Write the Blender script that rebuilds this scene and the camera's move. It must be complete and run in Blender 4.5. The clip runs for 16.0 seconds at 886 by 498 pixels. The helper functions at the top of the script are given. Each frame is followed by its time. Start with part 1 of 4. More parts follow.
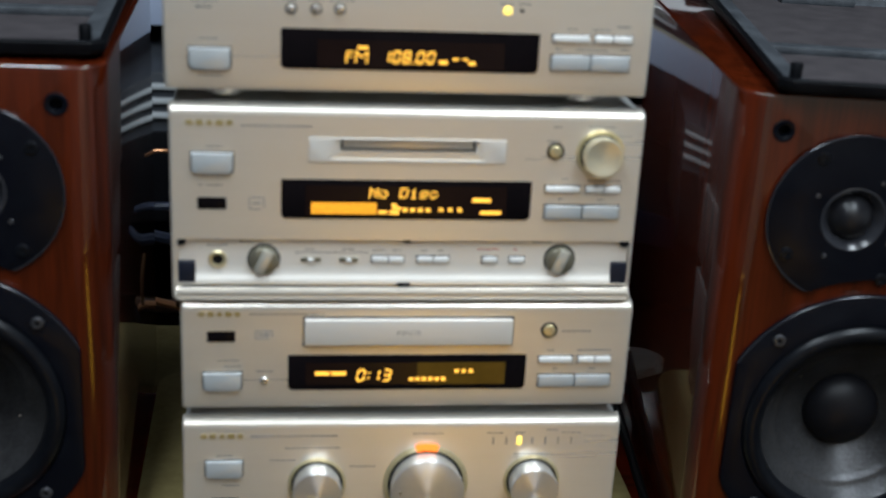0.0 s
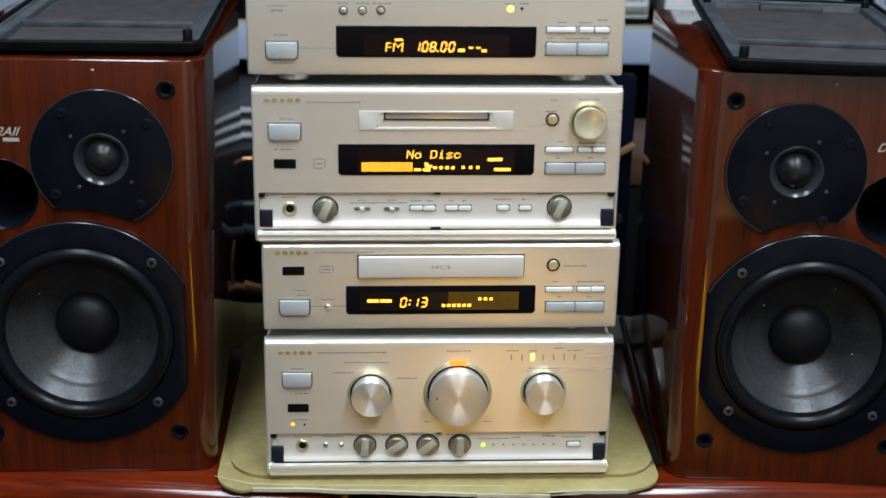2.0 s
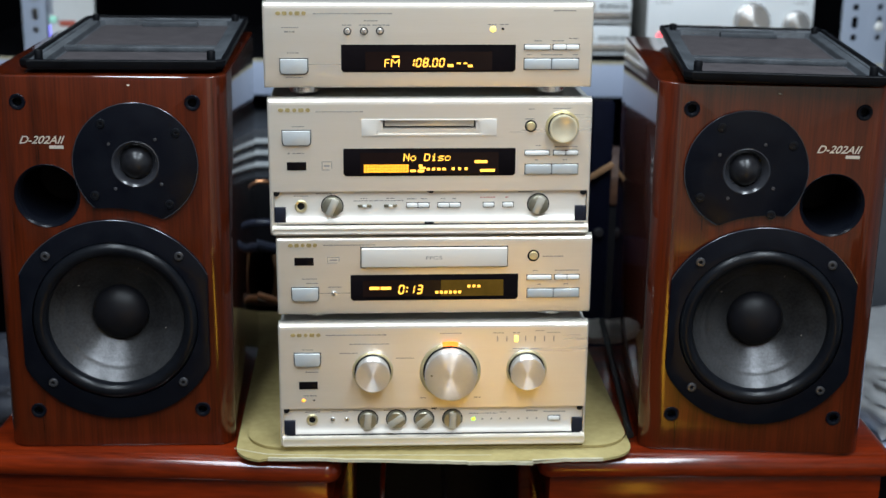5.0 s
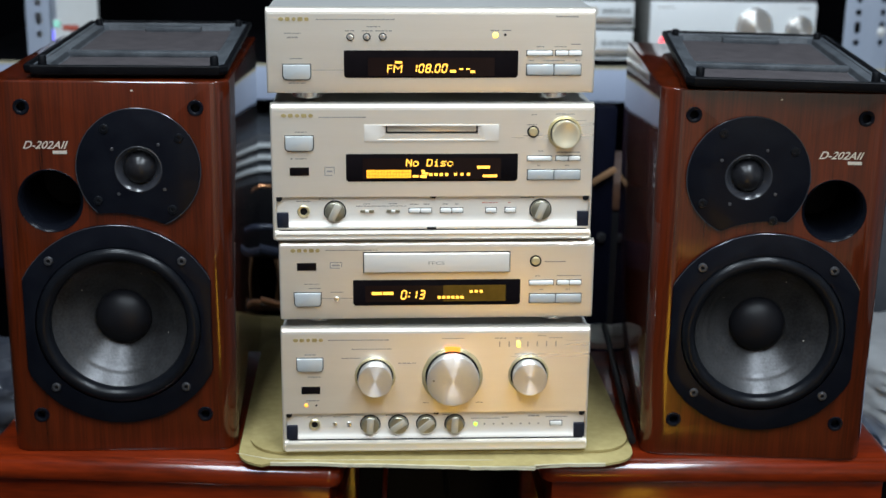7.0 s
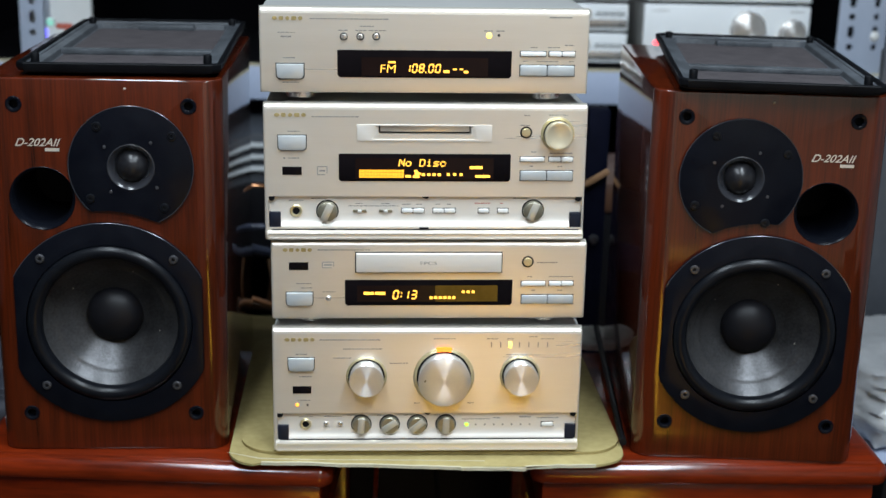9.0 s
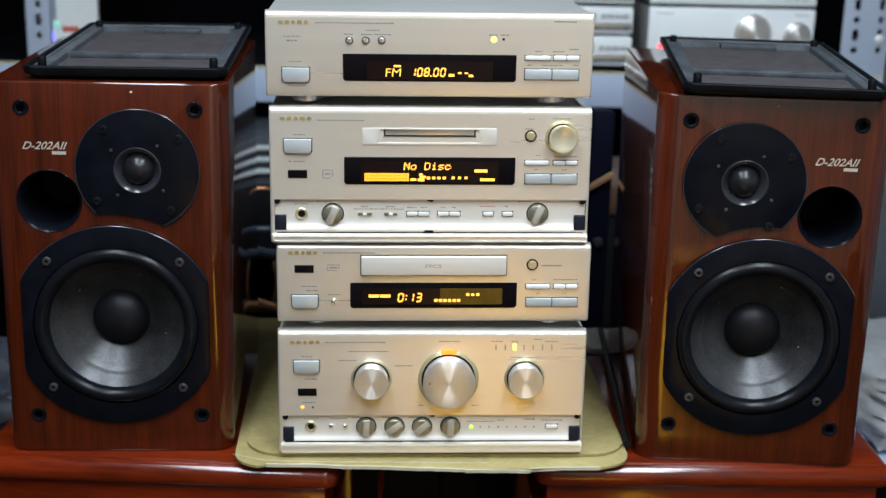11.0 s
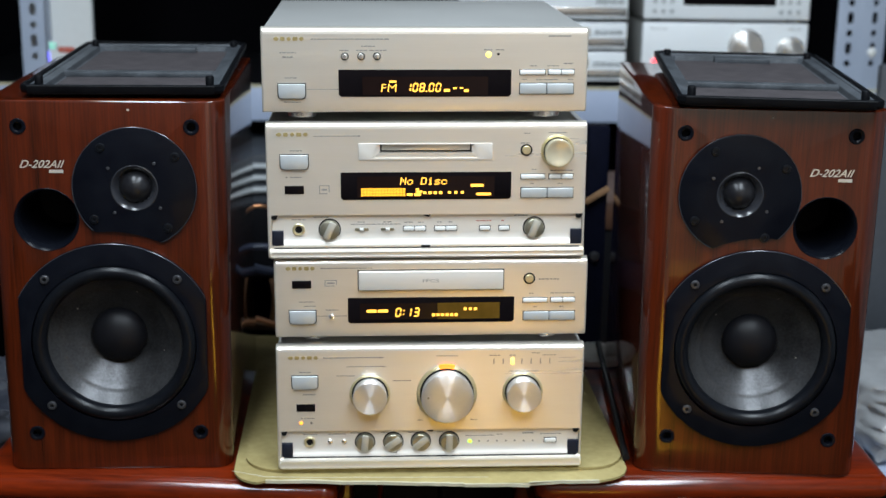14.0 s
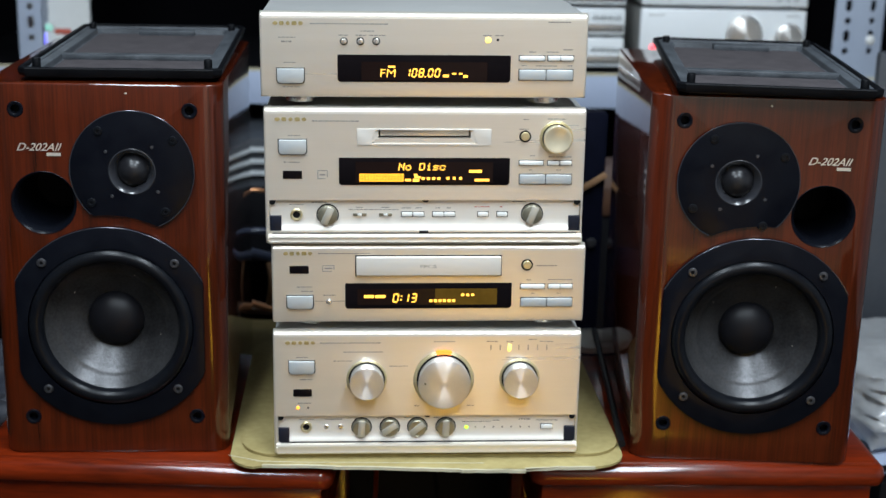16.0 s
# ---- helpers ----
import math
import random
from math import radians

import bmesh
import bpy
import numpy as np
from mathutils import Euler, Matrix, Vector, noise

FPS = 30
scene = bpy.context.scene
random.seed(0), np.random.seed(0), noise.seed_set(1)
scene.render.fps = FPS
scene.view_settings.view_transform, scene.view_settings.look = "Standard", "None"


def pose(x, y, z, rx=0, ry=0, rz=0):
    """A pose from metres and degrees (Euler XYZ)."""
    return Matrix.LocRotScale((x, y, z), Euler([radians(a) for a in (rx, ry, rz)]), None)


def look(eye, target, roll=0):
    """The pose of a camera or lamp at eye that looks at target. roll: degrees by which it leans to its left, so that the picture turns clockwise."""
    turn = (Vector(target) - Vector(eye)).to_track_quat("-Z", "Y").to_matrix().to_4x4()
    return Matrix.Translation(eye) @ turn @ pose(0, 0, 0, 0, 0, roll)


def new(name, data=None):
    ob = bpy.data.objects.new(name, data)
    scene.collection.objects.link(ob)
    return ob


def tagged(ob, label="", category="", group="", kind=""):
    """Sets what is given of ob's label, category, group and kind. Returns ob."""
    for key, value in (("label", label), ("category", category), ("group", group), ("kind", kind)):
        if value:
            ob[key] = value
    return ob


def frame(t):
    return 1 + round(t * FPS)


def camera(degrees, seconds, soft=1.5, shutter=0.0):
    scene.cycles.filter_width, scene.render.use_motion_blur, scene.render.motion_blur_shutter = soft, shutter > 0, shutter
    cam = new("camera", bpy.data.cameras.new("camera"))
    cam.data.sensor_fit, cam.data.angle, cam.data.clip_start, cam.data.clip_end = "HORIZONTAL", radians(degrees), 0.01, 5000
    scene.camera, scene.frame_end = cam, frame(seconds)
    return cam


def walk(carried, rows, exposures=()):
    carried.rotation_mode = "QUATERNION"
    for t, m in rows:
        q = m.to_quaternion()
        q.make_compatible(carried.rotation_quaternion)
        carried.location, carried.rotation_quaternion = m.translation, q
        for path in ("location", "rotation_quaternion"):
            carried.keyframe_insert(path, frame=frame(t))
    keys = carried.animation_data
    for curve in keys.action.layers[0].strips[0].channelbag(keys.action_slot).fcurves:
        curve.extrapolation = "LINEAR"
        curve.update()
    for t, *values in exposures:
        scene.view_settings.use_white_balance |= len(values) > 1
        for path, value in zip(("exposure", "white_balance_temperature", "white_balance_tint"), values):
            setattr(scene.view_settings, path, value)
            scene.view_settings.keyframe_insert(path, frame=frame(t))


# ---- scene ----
cam = camera(36.05, 16.0, soft=1.5, shutter=0.5)
PATH = [
    (0, (-0.07656, -0.75128, 0.52780), (0.04858, 0.17500, 0.17235), 3.564),
    (0.5, (-0.06959, -0.83008, 0.52370), (0.03755, 0.10483, 0.18537), 2.021),
    (1, (-0.06011, -0.89611, 0.51626), (0.02625, 0.04094, 0.17792), 1.324),
    (1.5, (-0.05796, -0.93892, 0.52130), (0.01272, -0.00068, 0.18261), 0.727),
    (2, (-0.05201, -0.98517, 0.52984), (0.00614, -0.03861, 0.21259), 1.415),
    (2.5, (-0.04874, -1.02242, 0.52202), (0.01187, -0.07313, 0.21349), 0.600),
    (3, (-0.05178, -1.05396, 0.52322), (-0.00193, -0.10313, 0.21755), 1.269),
    (3.5, (-0.05313, -1.08256, 0.52377), (0.00394, -0.12628, 0.23694), 1.233),
    (4, (-0.04865, -1.11760, 0.53253), (-0.00063, -0.16068, 0.24617), 0.721),
    (4.2, (-0.04967, -1.13203, 0.52776), (0.00269, -0.17303, 0.24923), 0.738),
    (6.3, (-0.05262, -1.13482, 0.51855), (0.00414, -0.17558, 0.24170), 1.109),
    (6.5, (-0.04881, -1.13328, 0.52620), (0.00711, -0.17520, 0.24520), 1.100),
    (7, (-0.05149, -1.13548, 0.52276), (0.00269, -0.17551, 0.24793), 1.016),
    (7.5, (-0.05020, -1.13627, 0.52276), (0.00635, -0.17520, 0.25230), 0.866),
    (8, (-0.05181, -1.13657, 0.52334), (0.00671, -0.17457, 0.25662), 1.141),
    (8.5, (-0.05071, -1.13618, 0.52534), (0.00561, -0.17517, 0.25463), 1.380),
    (9, (-0.05098, -1.13587, 0.52095), (0.00847, -0.17571, 0.24791), 1.486),
    (9.5, (-0.04907, -1.13639, 0.52256), (0.00963, -0.17615, 0.24959), 1.526),
    (12, (-0.05227, -1.14250, 0.52382), (0.00190, -0.18068, 0.25556), 1.411),
    (12.5, (-0.05211, -1.14310, 0.52424), (0.00165, -0.18044, 0.25891), 1.408),
    (13, (-0.05258, -1.14283, 0.52405), (0.00497, -0.18113, 0.25605), 1.341),
    (13.5, (-0.05299, -1.14215, 0.52511), (0.00431, -0.18019, 0.25798), 1.184),
    (14, (-0.05197, -1.14391, 0.52046), (0.00652, -0.17969, 0.26190), 0.955),
    (14.5, (-0.05198, -1.14162, 0.52818), (0.00540, -0.17846, 0.26545), 1.038),
    (15, (-0.05290, -1.13959, 0.53519), (0.00682, -0.17931, 0.26259), 1.172),
    (15.5, (-0.05340, -1.14205, 0.52325), (0.00840, -0.18053, 0.25557), 1.233),
    (16, (-0.05485, -1.14228, 0.52182), (0.00772, -0.18142, 0.25194), 1.417),
]
EXPOSURES = [(0.0, -0.33), (0.5, -0.30), (1.0, -0.27), (1.5, -0.08), (2.5, 0.0), (3.5, 0.11), (8.0, 0.16), (16.0, 0.21)]
walk(cam, [(t, look(eye, target, roll)) for t, eye, target, roll in PATH], EXPOSURES)
cam.data.dof.use_dof = True
cam.data.dof.focus_distance = 1.14
cam.data.dof.aperture_fstop = 6.6

# ---- world and lamps ----
world = bpy.data.worlds.new("world")
scene.world = world
world.use_nodes = True
world.node_tree.nodes["Background"].inputs[0].default_value = (0.75, 0.85, 1.0, 1)
world.node_tree.nodes["Background"].inputs[1].default_value = 0.01


def area_lamp(name, at, aim, w, h, watts, colour):
    data = bpy.data.lights.new(name, "AREA")
    data.shape, data.size, data.size_y = "RECTANGLE", w, h
    data.energy, data.color = watts, colour
    ob = new(name, data)
    ob.matrix_world = look(at, aim)
    return ob


CEIL = 1.75
FLOOR = -0.52
area_lamp("ceiling_tube_lamp", (-0.45, -1.15, CEIL - 0.06), (-0.45, -1.15, 0), 0.25, 2.2, 40, (0.79, 0.905, 1.0))
area_lamp("ceiling_tube_lamp", (0.50, -1.15, CEIL - 0.06), (0.50, -1.15, 0), 0.25, 2.2, 52, (0.79, 0.905, 1.0))
# added unseen fill: gilds a floor strip for the front panels to mirror
area_lamp("gold_reflection_fill", (0.207, -1.70, -0.465), (0.207, -1.70, -1), 0.14, 1.25, 66.0, (1.0, 0.67, 0.07))

# ---- materials ----


def material(name, base, rough=0.5, metal=0.0, coat=0.0, coat_rough=0.12, var=None, scale=20.0, stretch=(1, 1, 1), bump=0.0, fine=200.0,
             rough_var=0.0, aniso=0.0, emit=0.0, spec=0.5, mix=0.45):
    """Principled surface with two scales of noise in its colour, gloss and relief."""
    m = bpy.data.materials.new(name)
    m.use_nodes = True
    t = m.node_tree
    b = t.nodes["Principled BSDF"]
    b.inputs["Base Color"].default_value = (*base, 1)
    b.inputs["Roughness"].default_value = rough
    b.inputs["Metallic"].default_value = metal
    b.inputs["Coat Weight"].default_value = coat
    b.inputs["Coat Roughness"].default_value = coat_rough
    b.inputs["Coat IOR"].default_value = 1.6
    b.inputs["Specular IOR Level"].default_value = spec
    if emit:
        b.inputs["Emission Color"].default_value = (*base, 1)
        b.inputs["Emission Strength"].default_value = emit
        return m
    tc = t.nodes.new("ShaderNodeTexCoord")
    mp = t.nodes.new("ShaderNodeMapping")
    mp.inputs["Scale"].default_value = stretch
    t.links.new(tc.outputs["Object"], mp.inputs["Vector"])
    n1 = t.nodes.new("ShaderNodeTexNoise")
    n1.inputs["Scale"].default_value = scale
    n1.inputs["Detail"].default_value = 5
    n2 = t.nodes.new("ShaderNodeTexNoise")
    n2.inputs["Scale"].default_value = fine
    n2.inputs["Detail"].default_value = 3
    t.links.new(mp.outputs[0], n1.inputs["Vector"])
    t.links.new(mp.outputs[0], n2.inputs["Vector"])
    if var:
        add = t.nodes.new("ShaderNodeMath")
        add.operation = "MULTIPLY_ADD"
        t.links.new(n2.outputs[0], add.inputs[0])
        add.inputs[1].default_value = mix
        t.links.new(n1.outputs[0], add.inputs[2])
        ramp = t.nodes.new("ShaderNodeValToRGB")
        ramp.color_ramp.elements[0].position, ramp.color_ramp.elements[1].position = 0.225 + 0.5 * mix, min(1.0, 0.775 + 0.5 * mix)
        ramp.color_ramp.elements[0].color = (*base, 1)
        ramp.color_ramp.elements[1].color = (*var, 1)
        t.links.new(add.outputs[0], ramp.inputs[0])
        t.links.new(ramp.outputs[0], b.inputs["Base Color"])
    if rough_var:
        mr = t.nodes.new("ShaderNodeMapRange")
        mr.inputs["To Min"].default_value = max(0.02, rough - rough_var)
        mr.inputs["To Max"].default_value = rough + rough_var
        t.links.new(n1.outputs[0], mr.inputs["Value"])
        t.links.new(mr.outputs[0], b.inputs["Roughness"])
    if bump:
        bp = t.nodes.new("ShaderNodeBump")
        bp.inputs["Strength"].default_value = bump
        bp.inputs["Distance"].default_value = 0.0006
        t.links.new(n2.outputs[0], bp.inputs["Height"])
        t.links.new(bp.outputs[0], b.inputs["Normal"])
    if aniso:
        tg = t.nodes.new("ShaderNodeTangent")
        tg.direction_type, tg.axis = "RADIAL", "Y"
        b.inputs["Anisotropic"].default_value = aniso
        b.inputs["Anisotropic Rotation"].default_value = 0.25
        t.links.new(tg.outputs[0], b.inputs["Tangent"])
    return m


champagne = material("champagne_aluminium", (0.75, 0.692, 0.605), 0.29, 0.58, var=(0.80, 0.748, 0.665), scale=6, stretch=(0.4, 1, 12), fine=90,
                     rough_var=0.05, bump=0.04)
sub_metal = material("pale_aluminium", (0.74, 0.70, 0.64), 0.40, 0.35, var=(0.80, 0.76, 0.70), scale=8, stretch=(0.4, 1, 12), fine=90, bump=0.03)
case_metal = material("satin_case_metal", (0.55, 0.55, 0.535), 0.42, 0.6, var=(0.63, 0.63, 0.615), scale=5, fine=300, bump=0.05, rough_var=0.06)
bright_metal = material("polished_trim", (0.86, 0.85, 0.83), 0.22, 0.9, var=(0.92, 0.91, 0.9), scale=10, fine=200)
spun_metal = material("spun_aluminium", (0.82, 0.80, 0.78), 0.38, 0.8, var=(0.92, 0.90, 0.87), scale=30, aniso=0.85)
gold_metal = material("gold_trim", (0.62, 0.53, 0.30), 0.32, 0.7, var=(0.72, 0.63, 0.40), scale=40)
badge_gold = material("pale_gold_badge", (0.33, 0.25, 0.09), 0.35, 0.5, var=(0.62, 0.50, 0.24), scale=260)
cream_knob = material("cream_metal_knob", (0.70, 0.64, 0.47), 0.32, 0.6, var=(0.78, 0.72, 0.54), scale=30)
bronze_knob = material("grey_bronze_knob", (0.25, 0.235, 0.175), 0.35, 0.75, var=(0.38, 0.36, 0.28), scale=60)
button_grey = material("blue_grey_button", (0.46, 0.49, 0.505), 0.35, 0.3, var=(0.54, 0.57, 0.58), scale=40)
grip_metal = material("pale_bronze_grip", (0.54, 0.52, 0.45), 0.32, 0.5, var=(0.62, 0.60, 0.53), scale=60)
pale_ink = material("pale_grey_ink", (0.24, 0.23, 0.215), 0.7, var=(0.32, 0.31, 0.29), scale=300)
button_white = material("white_button", (0.78, 0.78, 0.76), 0.35, 0.1, var=(0.85, 0.85, 0.83), scale=40)
ink = material("grey_ink", (0.19, 0.18, 0.16), 0.7, var=(0.27, 0.25, 0.23), scale=300)
red_ink = material("red_ink", (0.45, 0.08, 0.05), 0.7, var=(0.5, 0.12, 0.08), scale=300)
gap_black = material("shadow_gap_black", (0.003, 0.003, 0.004), 0.6, spec=0.15, var=(0.006, 0.006, 0.007), scale=80)
hinge_navy = material("dark_blue_plastic", (0.006, 0.008, 0.016), 0.4, spec=0.25, var=(0.012, 0.015, 0.026), scale=80)
window_black = material("smoked_display_glass", (0.004, 0.0034, 0.004), 0.08, spec=0.03, var=(0.008, 0.006, 0.007), scale=30)
window_tint = material("tinted_display_film", (0.010, 0.0055, 0.005), 0.1, spec=0.1, var=(0.014, 0.007, 0.006), scale=60)
amber_film = material("amber_display_film", (0.085, 0.045, 0.007), 0.2, spec=0.12, var=(0.12, 0.065, 0.011), scale=60)
glow_amber = material("amber_display_glow", (1.0, 0.50, 0.06), emit=1.6)
glow_cells = material("dim_amber_glow", (1.0, 0.42, 0.025), emit=0.85)
glow_orange = material("orange_lamp_glow", (1.0, 0.20, 0.015), emit=1.5)
glow_yellow = material("yellow_lamp_glow", (1.0, 0.72, 0.12), emit=2.2)
glow_lamp = material("small_orange_glow", (1.0, 0.36, 0.04), emit=1.6)
stored_metal = material("cool_silver_metal", (0.84, 0.87, 0.89), 0.45, 0.1, var=(0.88, 0.91, 0.93), scale=8, fine=120, bump=0.02)
bundle_grey = material("slate_wrap", (0.012, 0.015, 0.021), 0.6, var=(0.035, 0.039, 0.05), scale=9, fine=80, bump=0.2)
chip_pale = material("pale_chip", (0.55, 0.48, 0.40), 0.8, var=(0.65, 0.58, 0.5), scale=100)
glow_green = material("green_lamp_glow", (0.45, 1.0, 0.05), emit=1.5)
glow_red = material("red_lamp_glow", (1.0, 0.06, 0.08), emit=2.5)
glow_blue = material("blue_lamp_glow", (0.12, 0.10, 1.0), emit=2.5)
glow_cyan = material("pale_green_lamp_glow", (0.25, 1.0, 0.75), emit=0.35)
cherry = material("cherry_veneer", (0.027, 0.0040, 0.0008), 0.4, coat=1.0, coat_rough=0.05, spec=0.1, var=(0.079, 0.0104, 0.0018), scale=13, stretch=(6, 6, 0.22), fine=95,
                  rough_var=0.05, mix=0.75)
lacquer = material("red_brown_lacquer", (0.045, 0.0050, 0.0012), 0.35, coat=0.75, coat_rough=0.13, spec=0.05, var=(0.215, 0.0215, 0.0034), scale=7, stretch=(0.6, 5, 5), fine=60,
                   rough_var=0.07, bump=0.03)
frame_black = material("satin_black_frame", (0.0025, 0.003, 0.0055), 0.26, spec=0.11, var=(0.005, 0.006, 0.009), scale=60, fine=700, bump=0.12)
rubber = material("black_rubber", (0.003, 0.0035, 0.0055), 0.28, spec=0.2, var=(0.006, 0.007, 0.009), scale=50)
cone_grey = material("grey_woofer_cone", (0.008, 0.008, 0.0085), 0.30, metal=0.5, spec=0.5, var=(0.072, 0.072, 0.076), scale=22, fine=420, bump=0.3, rough_var=0.08)
cap_black = material("matte_dust_cap", (0.004, 0.004, 0.0055), 0.45, spec=0.22, var=(0.007, 0.007, 0.009), scale=70, fine=500, bump=0.1)
dome_black = material("silky_dome", (0.006, 0.006, 0.008), 0.3, spec=0.35, var=(0.016, 0.016, 0.018), scale=90)
steel = material("dark_steel_screw", (0.06, 0.06, 0.066), 0.3, 0.7, var=(0.12, 0.12, 0.13), scale=80)
grille_plastic = material("black_grille_plastic", (0.0016, 0.0018, 0.0026), 0.46, spec=0.08, var=(0.0055, 0.006, 0.0075), scale=25, fine=260, bump=0.2)
grille_ledge = material("dusty_grille_plastic", (0.022, 0.025, 0.030), 0.45, spec=0.3, var=(0.085, 0.094, 0.105), scale=30, fine=260, bump=0.3)
rim_gloss = material("glossy_black_rim", (0.02, 0.021, 0.026), 0.2, spec=0.6, var=(0.03, 0.031, 0.036), scale=60)
grille_cloth = material("dark_grille_cloth", (0.038, 0.033, 0.036), 0.9, spec=0.2, var=(0.066, 0.058, 0.061), scale=60, fine=900, bump=0.5)
silver_ink = material("silver_lettering", (0.62, 0.58, 0.50), 0.4, 0.5, var=(0.7, 0.66, 0.58), scale=100)
cardboard = material("yellowed_cardboard", (0.24, 0.187, 0.072), 0.85, spec=0.2, var=(0.42, 0.345, 0.155), scale=11, fine=130, bump=0.5)
card_edge = material("pale_cardboard_edge", (0.42, 0.38, 0.26), 0.9, var=(0.52, 0.47, 0.34), scale=90, fine=500, bump=0.4)
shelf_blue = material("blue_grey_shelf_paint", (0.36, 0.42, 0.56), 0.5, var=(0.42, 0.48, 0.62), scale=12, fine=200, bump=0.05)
post_paint = material("pale_blue_post_paint", (0.34, 0.39, 0.49), 0.5, var=(0.40, 0.45, 0.55), scale=10, fine=200, bump=0.05)
white_board = material("white_panel", (0.60, 0.61, 0.60), 0.6, var=(0.67, 0.68, 0.67), scale=6, fine=120, bump=0.05)
# near black: the shade deep behind the rack is in this colour
dark_wall_mat = material("unlit_wall_black", (0.0010, 0.0010, 0.0016), 0.9, spec=0.03, var=(0.0022, 0.0022, 0.003), scale=4, fine=120, bump=0.2)
room_paint = material("room_wall_paint", (0.055, 0.056, 0.06), 0.8, var=(0.075, 0.076, 0.08), scale=3, fine=120, bump=0.1)
# two tones for one unseen wall: dim west, bright east, to shape mirrored haze
back_paint = material("dim_brown_reflector_wall", (0.14, 0.105, 0.085), 0.8, var=(0.18, 0.135, 0.11), scale=3, fine=120, bump=0.1)
warm_paint = material("tan_reflector_wall", (0.52, 0.41, 0.31), 0.8, var=(0.58, 0.465, 0.36), scale=3, fine=120, bump=0.1)
side_paint = material("side_wall_paint", (0.34, 0.345, 0.35), 0.8, var=(0.40, 0.405, 0.41), scale=3, fine=120, bump=0.1)
floor_mat = material("dark_wood_floor", (0.020, 0.0145, 0.008), 0.85, spec=0.1, var=(0.032, 0.023, 0.013), scale=4, fine=80, bump=0.1)
brown_wood = material("dark_brown_board", (0.05, 0.022, 0.012), 0.5, var=(0.09, 0.04, 0.02), scale=10, stretch=(1, 1, 6), fine=90)
grey_plastic = material("grey_equipment_plastic", (0.42, 0.44, 0.45), 0.5, var=(0.5, 0.52, 0.53), scale=20, fine=200, bump=0.05)
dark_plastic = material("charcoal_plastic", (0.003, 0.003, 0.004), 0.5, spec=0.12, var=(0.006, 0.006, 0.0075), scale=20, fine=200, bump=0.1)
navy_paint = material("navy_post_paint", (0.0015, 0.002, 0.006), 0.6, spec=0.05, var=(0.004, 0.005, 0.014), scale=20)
stick_wood = material("brown_stick_wood", (0.22, 0.11, 0.05), 0.6, var=(0.32, 0.18, 0.09), scale=40, fine=300, bump=0.1)
copper = material("copper_wire", (0.55, 0.24, 0.11), 0.4, 0.8, var=(0.65, 0.32, 0.16), scale=80)
cable_black = material("black_cable_sheath", (0.003, 0.003, 0.004), 0.5, spec=0.15, var=(0.006, 0.006, 0.007), scale=60)
cable_blue = material("slate_cable_sheath", (0.015, 0.02, 0.035), 0.45, var=(0.04, 0.05, 0.09), scale=60)
paper_white = material("white_paper_wrap", (0.80, 0.80, 0.77), 0.7, var=(0.70, 0.70, 0.66), scale=20, fine=120, bump=0.2)

board_slate = material("slate_board_paint", (0.032, 0.036, 0.044), 0.5, var=(0.05, 0.056, 0.066), scale=9, fine=120, bump=0.1)
sack_white = material("pale_sack_plastic", (0.26, 0.265, 0.275), 0.35, coat=0.3, var=(0.42, 0.425, 0.435), scale=14, fine=90, bump=0.4, rough_var=0.1)
bag_blue = material("blue_bag_plastic", (0.006, 0.011, 0.030), 0.4, coat=0.3, var=(0.09, 0.095, 0.11), scale=11, fine=60, bump=0.4, rough_var=0.1)

# ---- mesh helpers (millimetres in, metres out) ----
MM = 0.001


def box(bm, x0, x1, y0, y1, z0, z1, r=0.0, seg=2):
    made = bmesh.ops.create_cube(bm, size=1)["verts"]
    for v in made:
        v.co = Vector((x0 if v.co.x < 0 else x1, y0 if v.co.y < 0 else y1, z0 if v.co.z < 0 else z1))
    if r:
        edges = list({e for v in made for e in v.link_edges})
        bmesh.ops.bevel(bm, geom=edges, offset=r, segments=seg, affect="EDGES", profile=0.5)
    return bm


def plate(bm, pts, y0, y1, r=0.0, axis="y"):
    """A flat outline, in x and z (or x and y for axis z), given thickness."""
    if axis == "y":
        vs = [bm.verts.new((x, y0, z)) for x, z in pts]
    else:
        vs = [bm.verts.new((x, z, y0)) for x, z in pts]
    f = bm.faces.new(vs)
    out = bmesh.ops.extrude_face_region(bm, geom=[f])["geom"]
    top = [v for v in out if isinstance(v, bmesh.types.BMVert)]
    bmesh.ops.translate(bm, verts=top, vec=(0, y1 - y0, 0) if axis == "y" else (0, 0, y1 - y0))
    if r:
        ring = [e for v in vs for e in v.link_edges if e.other_vert(v) in vs]
        bmesh.ops.bevel(bm, geom=list(set(ring)), offset=r, segments=2, affect="EDGES", profile=0.5)
    return bm


def lathe(bm, profile, cx=0.0, cz=0.0, n=48, y=0.0):
    """Turns rows of (radius, y) round an axis along y."""
    rings = []
    for rad, yy in profile:
        if rad <= 1e-6:
            rings.append([bm.verts.new((cx, y + yy, cz))])
        else:
            rings.append([bm.verts.new((cx + rad * math.cos(2 * math.pi * k / n), y + yy, cz + rad * math.sin(2 * math.pi * k / n))) for k in range(n)])
    for a, b in zip(rings, rings[1:]):
        for k in range(n):
            j = (k + 1) % n
            if len(a) == 1:
                bm.faces.new((a[0], b[k], b[j]))
            elif len(b) == 1:
                bm.faces.new((a[k], b[0], a[j]))
            else:
                bm.faces.new((a[k], b[k], b[j], a[j]))
    return bm


